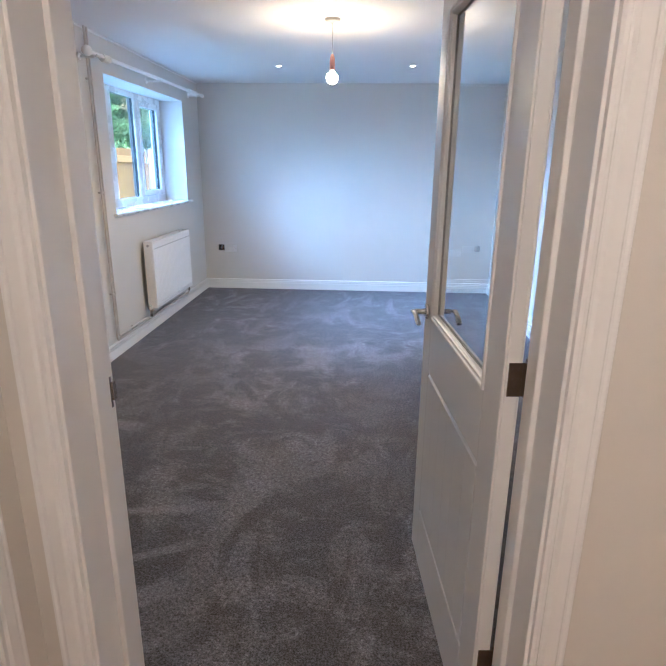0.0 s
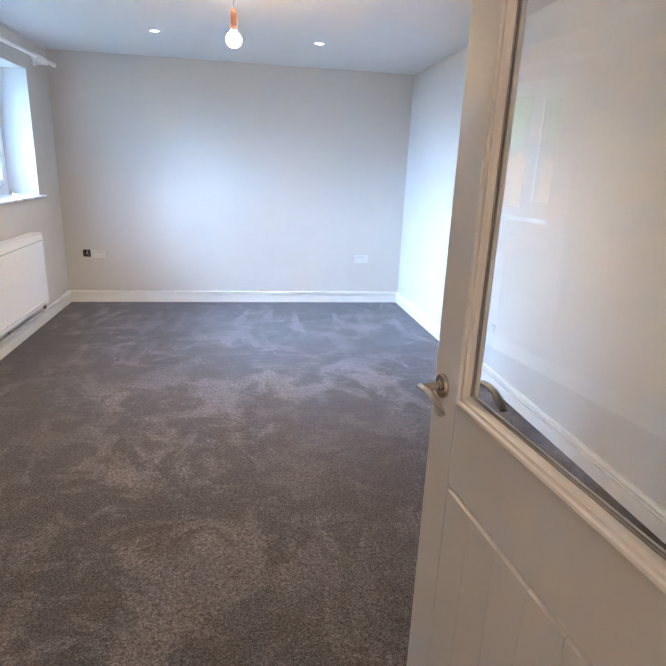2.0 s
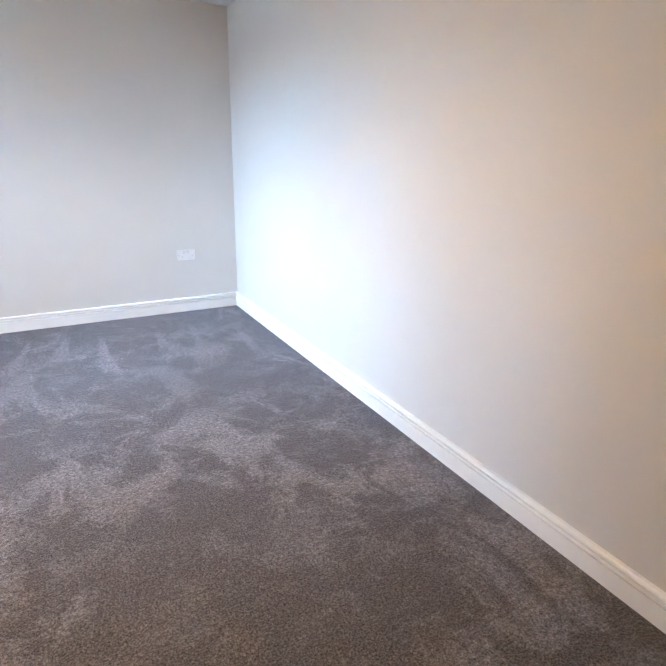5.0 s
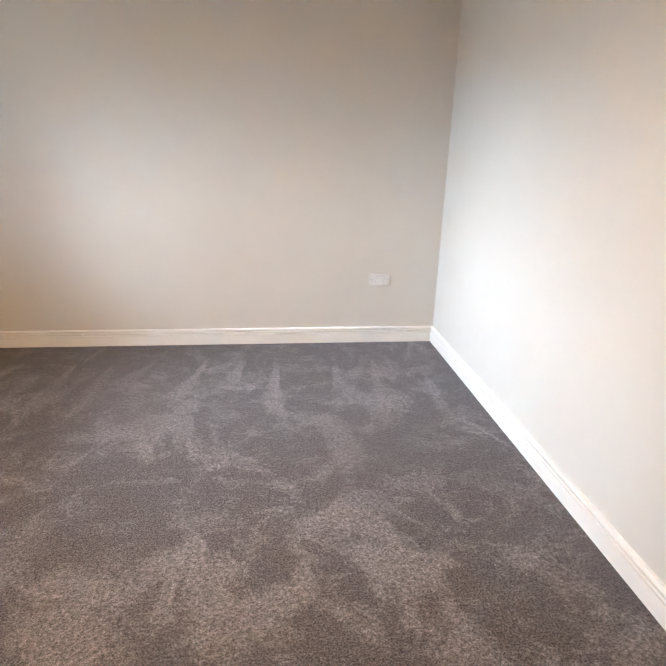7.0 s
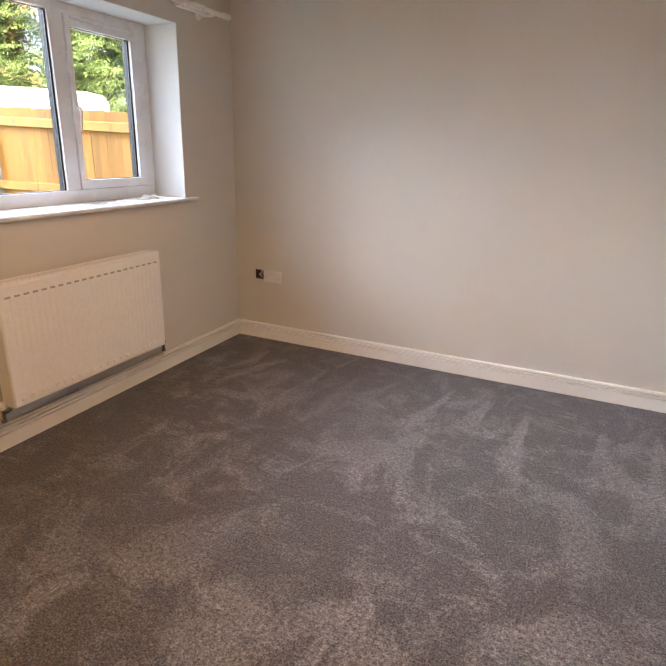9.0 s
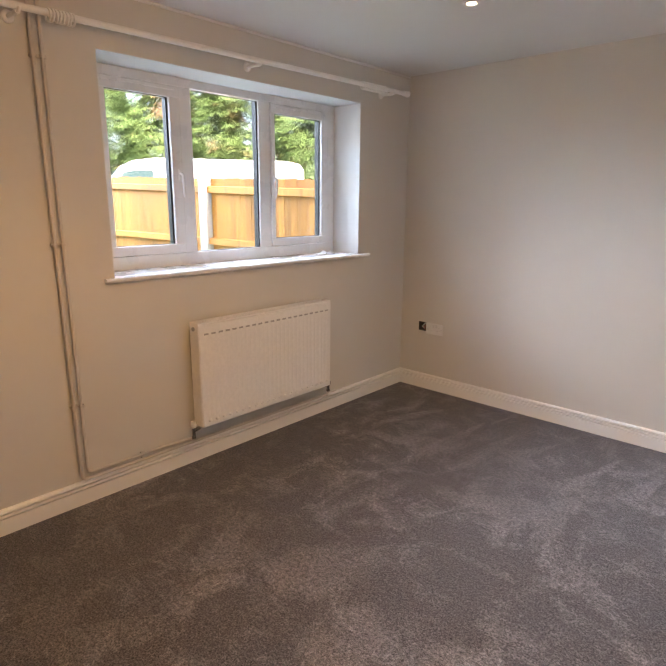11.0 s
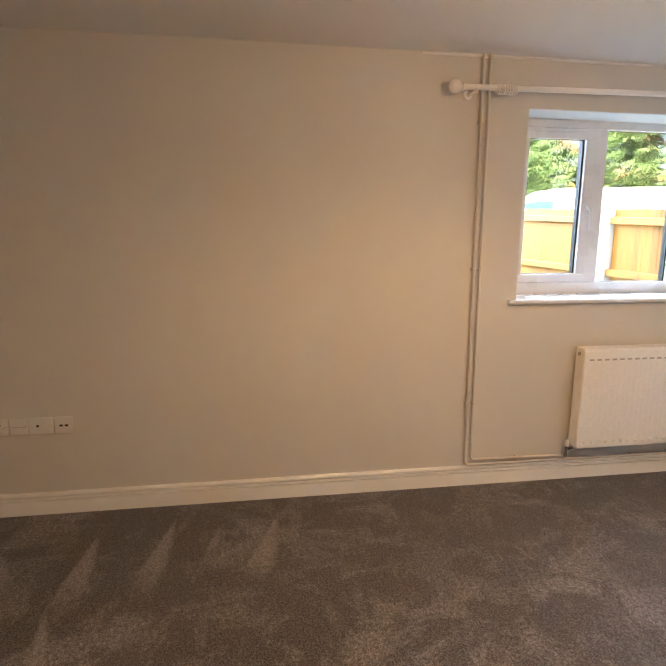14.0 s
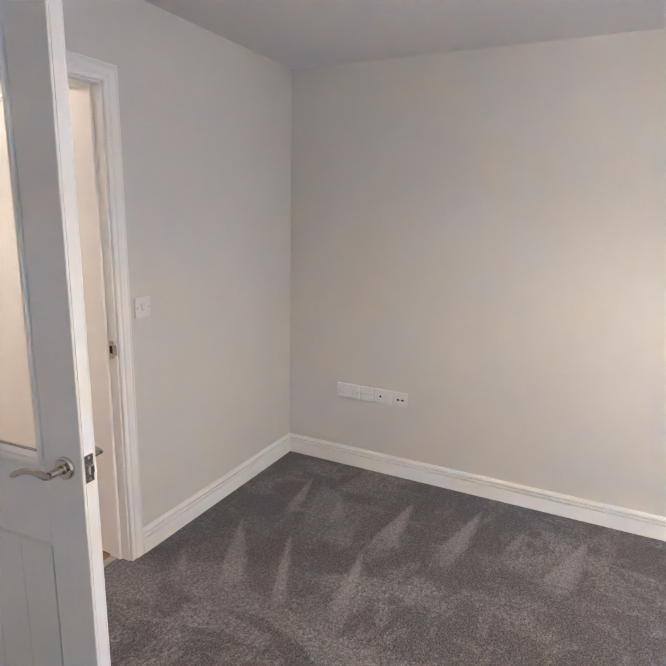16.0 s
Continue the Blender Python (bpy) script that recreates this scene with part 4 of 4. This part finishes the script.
# ---------------------------------------------------------------- ceiling lights
def pendant():
    x, y = 1.692, 3.712
    t = thing("pendant_light", (x, y, ZC), "bare warm globe bulb on a short pendant cord", "pendant light")
    up = Matrix.Translation((x, y, 0))
    part("ceiling_rose", lathe_bm([(0.050, ZC - 0.001), (0.050, ZC - 0.010), (0.044, ZC - 0.020), (0.014, ZC - 0.026), (0.006, ZC - 0.034)][::-1], up), plain("rose_grey", (0.55, 0.54, 0.53), 0.4), t, "grey ceiling rose", 35)
    part("cord", tube_bm([(x, y, ZC - 0.030), (x + 0.001, y, 2.23), (x, y, 2.118)], 0.0032, 8), plain("pale_flex", (0.55, 0.53, 0.50), 0.6), t, smooth=60)
    part("holder", lathe_bm([(0.006, 2.128), (0.012, 2.120), (0.0165, 2.100), (0.0175, 2.066), (0.0165, 2.040), (0.015, 2.030)][::-1], up), M_COPPER, t, "copper lamp holder", 40)
    part("bulb", lathe_bm([(0.012, 2.034), (0.013, 2.027)] + [(0.0365 * math.sin(a), 1.990 + 0.0355 * math.cos(a)) for a in np.linspace(0.45, 3.08, 16)], up), M_BULB, t, "glowing warm globe bulb", 60)
    lamp = new("bulb_lamp", bpy.data.lights.new("bulb_lamp", "SPOT"))
    lamp.matrix_world = look((x, y, 1.945), (x, y, 0))
    lamp.data.energy, lamp.data.color, lamp.data.spot_size, lamp.data.spot_blend, lamp.data.shadow_soft_size = BULB_DOWN, (1.0, 0.60, 0.26), radians(176), 0.5, 0.03
    lamp.parent = t
    lamp.matrix_parent_inverse = t.matrix_basis.inverted()


pendant()


def downlight(x, y):
    t = thing("downlight", (x, y, ZC), "small white recessed downlight, switched on", "downlight", "ceiling downlights")
    up = Matrix.Translation((x, y, ZC))
    bm = bmesh.new()
    n = 28
    rings = [[bm.verts.new(up @ Vector((rr * math.cos(k * math.tau / n), rr * math.sin(k * math.tau / n), zz))) for k in range(n)] for rr, zz in ((0.040, -0.0005), (0.039, -0.004), (0.027, -0.005), (0.021, -0.001))]
    for a, b in zip(rings, rings[1:]):
        for k in range(n):
            bm.faces.new((a[k], a[(k + 1) % n], b[(k + 1) % n], b[k]))
    bmesh.ops.recalc_face_normals(bm, faces=bm.faces[:])
    part("bezel", bm, M_UPVC, t, smooth=40)
    part("lens", cyl_bm((x, y, ZC - 0.0005), (x, y, ZC - 0.002), 0.021, n=24), M_SPOT, t, "glowing lens")
    lamp = new("downlight_lamp", bpy.data.lights.new("downlight_lamp", "SPOT"))
    lamp.matrix_world = look((x, y, ZC - 0.012), (x, y, 0))
    lamp.data.energy, lamp.data.color, lamp.data.spot_size, lamp.data.spot_blend, lamp.data.shadow_soft_size = SPOT, (1.0, 0.74, 0.46), radians(110), 0.9, 0.025
    lamp.parent = t
    lamp.matrix_parent_inverse = t.matrix_basis.inverted()


for dx, dy in ((1.099, 5.405), (2.328, 5.398)):
    downlight(dx, dy)

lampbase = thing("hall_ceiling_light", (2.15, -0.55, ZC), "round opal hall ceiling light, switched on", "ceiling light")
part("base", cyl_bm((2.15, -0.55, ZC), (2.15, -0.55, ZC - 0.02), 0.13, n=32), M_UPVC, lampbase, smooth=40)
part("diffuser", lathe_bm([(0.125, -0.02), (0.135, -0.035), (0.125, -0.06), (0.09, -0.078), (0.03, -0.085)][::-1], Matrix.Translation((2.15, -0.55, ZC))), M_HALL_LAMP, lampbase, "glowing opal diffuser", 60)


# ---------------------------------------------------------------- outside
gr = bmesh.new()
bmesh.ops.create_grid(gr, x_segments=2, y_segments=2, size=600, matrix=Matrix.Translation((0, 0, -0.16)))
tagged(solid("ground", gr, M_GRASS), "mown grass and open ground outside", "ground", **S)


def van():
    # own axes: x from the tail to the nose, y across, z up
    a, b = Vector((-7.95, 13.0, 0)), Vector((-10.75, 8.5, 0))
    d = (b - a).normalized()
    n = Vector((-d.y, d.x, 0))
    m = Matrix(((d.x, n.x, 0, a.x), (d.y, n.y, 0, a.y), (0, 0, 1, -0.22), (0, 0, 0, 1)))
    v = thing("van", m, "white high-roofed panel van parked beyond the fence", "van")
    side = [(0.05, 0.45), (0.0, 0.9), (0.04, 2.35), (0.14, 2.50), (0.5, 2.56), (3.4, 2.56), (3.85, 2.50), (4.15, 2.36), (4.75, 1.62), (5.35, 1.35), (5.48, 1.0), (5.5, 0.5), (5.4, 0.35), (0.2, 0.35)]
    bm = bmesh.new()
    rings = []
    for y, k in ((-0.95, 0.97), (-0.90, 1.0), (0.90, 1.0), (0.95, 0.97)):
        rings.append([bm.verts.new((2.7 + (x - 2.7) * k, y, 1.4 + (z - 1.4) * k)) for x, z in side])
    for p, q in zip(rings, rings[1:]):
        for k in range(len(side)):
            bm.faces.new((p[k], p[(k + 1) % len(side)], q[(k + 1) % len(side)], q[k]))
    bm.faces.new(rings[0])
    bm.faces.new(rings[-1])
    bmesh.ops.recalc_face_normals(bm, faces=bm.faces[:])
    local_part("body", bm, M_VAN, v, smooth=30)
    for y in (-0.962, 0.948):
        w = bmesh.new()
        pts = [(3.45, 1.68), (4.55, 1.68), (4.05, 2.24), (3.80, 2.29), (3.45, 2.29)]
        lo, hi = [[w.verts.new((x, yy, z)) for x, z in pts] for yy in (y, y + 0.014)]
        for k in range(5):
            w.faces.new((lo[k], lo[(k + 1) % 5], hi[(k + 1) % 5], hi[k]))
        w.faces.new(lo)
        w.faces.new(hi)
        bmesh.ops.recalc_face_normals(w, faces=w.faces[:])
        local_part("cab_window", w, M_VAN_GLASS, v, "tinted cab window")
    ws = bmesh.new()
    p0, p1 = Vector((4.17, 0, 2.33)), Vector((4.74, 0, 1.64))
    off = Vector((0.03, 0, 0.025))
    q = [ws.verts.new(c) for c in (p0 + off + Vector((0, -0.75, 0)), p0 + off + Vector((0, 0.75, 0)), p1 + off + Vector((0, 0.8, 0)), p1 + off + Vector((0, -0.8, 0)))]
    ws.faces.new(q)
    ex = bmesh.ops.extrude_face_region(ws, geom=ws.faces[:])
    bmesh.ops.translate(ws, verts=[g for g in ex["geom"] if isinstance(g, bmesh.types.BMVert)], vec=(-0.02, 0, -0.016))
    local_part("windscreen", ws, M_VAN_GLASS, v, "tinted windscreen")
    for x in (0.95, 4.45):
        for y in (-0.86, 0.86):
            wheel = local_part("wheel", lathe_bm([(0.20, -0.10), (0.31, -0.11), (0.35, -0.07), (0.35, 0.07), (0.31, 0.11), (0.20, 0.10)], Matrix.Translation((x, y, 0.35)) @ Euler((radians(90), 0, 0)).to_matrix().to_4x4()), M_RUBBER, v, "black tyre", 40)
            local_part("rim", cyl_bm((x, y - 0.09, 0.35), (x, y + 0.09, 0.35), 0.205, n=20), M_STEEL, wheel)


van()


def conifer_mesh(seed, height, radius):
    """Crown of drooping flat sprays on whorled branches, uneven in outline."""
    rng = np.random.default_rng(seed)
    fans, each = 2500, 60
    h = rng.random(fans) ** 0.85
    turn = rng.random(fans) * math.tau
    lobes = 1 + 0.16 * np.sin(turn * 3 + seed) + 0.12 * np.sin(turn * 5 + h * 17) + 0.10 * np.sin(h * 41 + turn * 2)
    rad = radius * (1 - h ** 2.2) ** 0.75 * lobes * (0.70 + 0.34 * rng.random(fans) ** 0.6)
    z = 0.35 + h * (height - 0.4) - 0.18 * rad + rng.normal(0, 0.08, fans)
    aim = turn + rng.normal(0, 0.35, fans)
    size = rng.uniform(0.40, 0.85, fans)
    tilt = rng.normal(-0.22, 0.18, fans)
    # every leaflet lies in its fan: along the branch, to its side, hanging towards the tip
    count = fans * each
    k = np.repeat(np.arange(fans), each)
    a = rng.random(count) ** 0.7
    b = rng.normal(0, 0.26, count) * (0.35 + np.sin(a * math.pi * 0.85))
    ax, ay = np.cos(aim)[k], np.sin(aim)[k]
    along, across = size[k] * (a - 0.45), size[k] * b
    c = np.stack([(rad * np.cos(turn))[k] + ax * along - ay * across, (rad * np.sin(turn))[k] + ay * along + ax * across,
                  z[k] + along * tilt[k] - size[k] * (0.30 * b * b + 0.22 * a * a) + rng.normal(0, 0.025, count)], 1)
    out = np.stack([ax - ay * b * 1.6, ay + ax * b * 1.6, tilt[k] - 0.45 * a], 1) + rng.normal(0, 0.18, (count, 3))
    out /= np.linalg.norm(out, axis=1, keepdims=True)
    side = np.cross(out, np.array([0, 0, 1.0]) + rng.normal(0, 0.30, (count, 3)))
    side /= np.linalg.norm(side, axis=1, keepdims=True)
    length = rng.uniform(0.04, 0.12, count)[:, None]
    wide = length * rng.uniform(0.16, 0.34, count)[:, None]
    droop = np.array([0, 0, -1.0]) * length * 0.25
    v = np.stack([c, c + out * length * 0.45 + side * wide, c + out * length + droop, c + out * length * 0.5 - side * wide], 1).reshape(-1, 3)
    f = np.arange(count * 4).reshape(-1, 4)
    me = bpy.data.meshes.new("crown")
    me.from_pydata(v.tolist(), [], f.tolist())
    me.materials.append(M_LEAF)
    return me


crowns = [conifer_mesh(s, hh, rr) for s, hh, rr in ((3, 10.5, 2.9), (8, 12.0, 3.2), (14, 9.0, 2.7))]


def tree(x, y, k, turn, size):
    t = thing("conifer", pose(x, y, -0.16, 0, 0, turn) @ Matrix.Diagonal((size, size, size, 1)), "tall dense green conifer with brown patches beyond the fence", "tree", "conifers beyond the fence")
    pts = [(0, 0, 0), (0.03, 0.02, 2), (-0.03, 0.04, 5), (0.02, 0, 8.6)]
    trunk = local_part("trunk", tube_bm(pts, [0.20, 0.16, 0.10, 0.03], 10), M_BARK, t, "brown trunk", 60)
    for q in range(14):
        a, z = q * 2.4, 0.9 + q * 0.5
        ln = 1.9 * (1 - z / 11)
        local_part("limb", tube_bm([(0, 0, z), (ln * 0.5 * math.cos(a), ln * 0.5 * math.sin(a), z + 0.12), (ln * math.cos(a), ln * math.sin(a), z - 0.05)], [0.05, 0.035, 0.012], 6), M_BARK, trunk)
    crown = new("crown", crowns[k])
    crown.parent = t
    return t


for x, y, k, turn, size in ((-22.5, 15.2, 2, 20, 0.80), (-20.0, 17.6, 0, 80, 1.0), (-16.9, 19.3, 1, 140, 0.95), (-13.7, 20.9, 0, 200, 1.05), (-10.7, 22.6, 1, 260, 0.98), (-7.6, 23.9, 2, 310, 1.15),
                            (-4.4, 25.2, 0, 30, 1.0), (-1.2, 26.5, 1, 100, 0.95), (-23.5, 20.5, 1, 10, 0.9), (-15.5, 23.5, 1, 75, 1.05), (-9.2, 26.8, 0, 45, 1.1)):
    tree(x, y, k, turn, size)


# ---------------------------------------------------------------- fence, board by board
def fence():
    fy = 6.56
    f = thing("fence", (-4.5, fy, -0.16), "new orange softwood closeboard fence with a concrete post", "fence")

    def top(x):
        return 1.69 - 0.028 * (x + 3.28)
    for x in (-9.4, -2.68, -0.55):
        post = part("post", box_bm((x - 0.065, fy - 0.075, -0.16), (x + 0.065, fy + 0.045, top(x) + 0.012), 0.012, 2), M_CONCRETE, f, "pale concrete fence post")
    for a, b in ((-15.0, -9.465), (-9.335, -2.745), (-2.615, -0.615)):
        for z in (1.585, 1.005, 0.25):
            za, zb = (top(a) - 0.115, top(b) - 0.115) if z > 1.5 else (z, z)
            prof = [(-0.045, -0.034), (-0.006, -0.040), (-0.002, 0.038), (-0.045, 0.030)]
            part("rail", sweep_bm(prof, [((a, fy, za), (0, 1, 0), (0, 0, 1)), ((b, fy, zb), (0, 1, 0), (0, 0, 1))]), M_FENCE, f)
    # added sheet behind the boards, blocks light so the gaps read dark
    for a, b in ((-15.0, -9.465), (-9.335, -2.745), (-2.615, -0.615)):
        prof = [(0.055, -1.70), (0.063, -1.70), (0.063, -0.01), (0.055, -0.01)]
        part("backing_board", sweep_bm(prof, [((a, fy, top(a)), (0, 1, 0), (0, 0, 1)), ((b, fy, top(b)), (0, 1, 0), (0, 0, 1))]), M_FENCE, f)
    # one board of each of four cuts, shared
    boards = []
    for k in range(4):
        bm = bmesh.new()
        w, h = 0.078, 1.86
        prof = [(-w / 2, -0.002), (w / 2, 0.006), (w / 2, 0.022), (-w / 2, 0.014)]
        lo = [bm.verts.new((px, py, 0)) for px, py in prof]
        hi = [bm.verts.new((px + 0.002 * (k - 1.5), py, h + 0.006 * (k % 2))) for px, py in prof]
        for q in range(4):
            bm.faces.new((lo[q], lo[(q + 1) % 4], hi[(q + 1) % 4], hi[q]))
        bm.faces.new(lo[::-1])
        bm.faces.new(hi)
        bmesh.ops.recalc_face_normals(bm, faces=bm.faces[:])
        boards.append(mesh_of("board", bm, M_FENCE))
    for a, b in ((-15.0, -9.465), (-9.335, -2.745), (-2.615, -0.615)):
        x, k = a + 0.055, 0
        while x < b - 0.03:
            ob = new("board", boards[(k * 7 + int(a)) % 4])
            ob.parent = f
            ob.matrix_parent_inverse = f.matrix_basis.inverted()
            ob.matrix_basis = Matrix.Translation((x, fy, top(x) - 1.86 + 0.004 * math.sin(k * 5.1))) @ Euler((0, 0.004 * math.sin(k * 3.3), 0)).to_matrix().to_4x4()
            x += 0.083
            k += 1


fence()
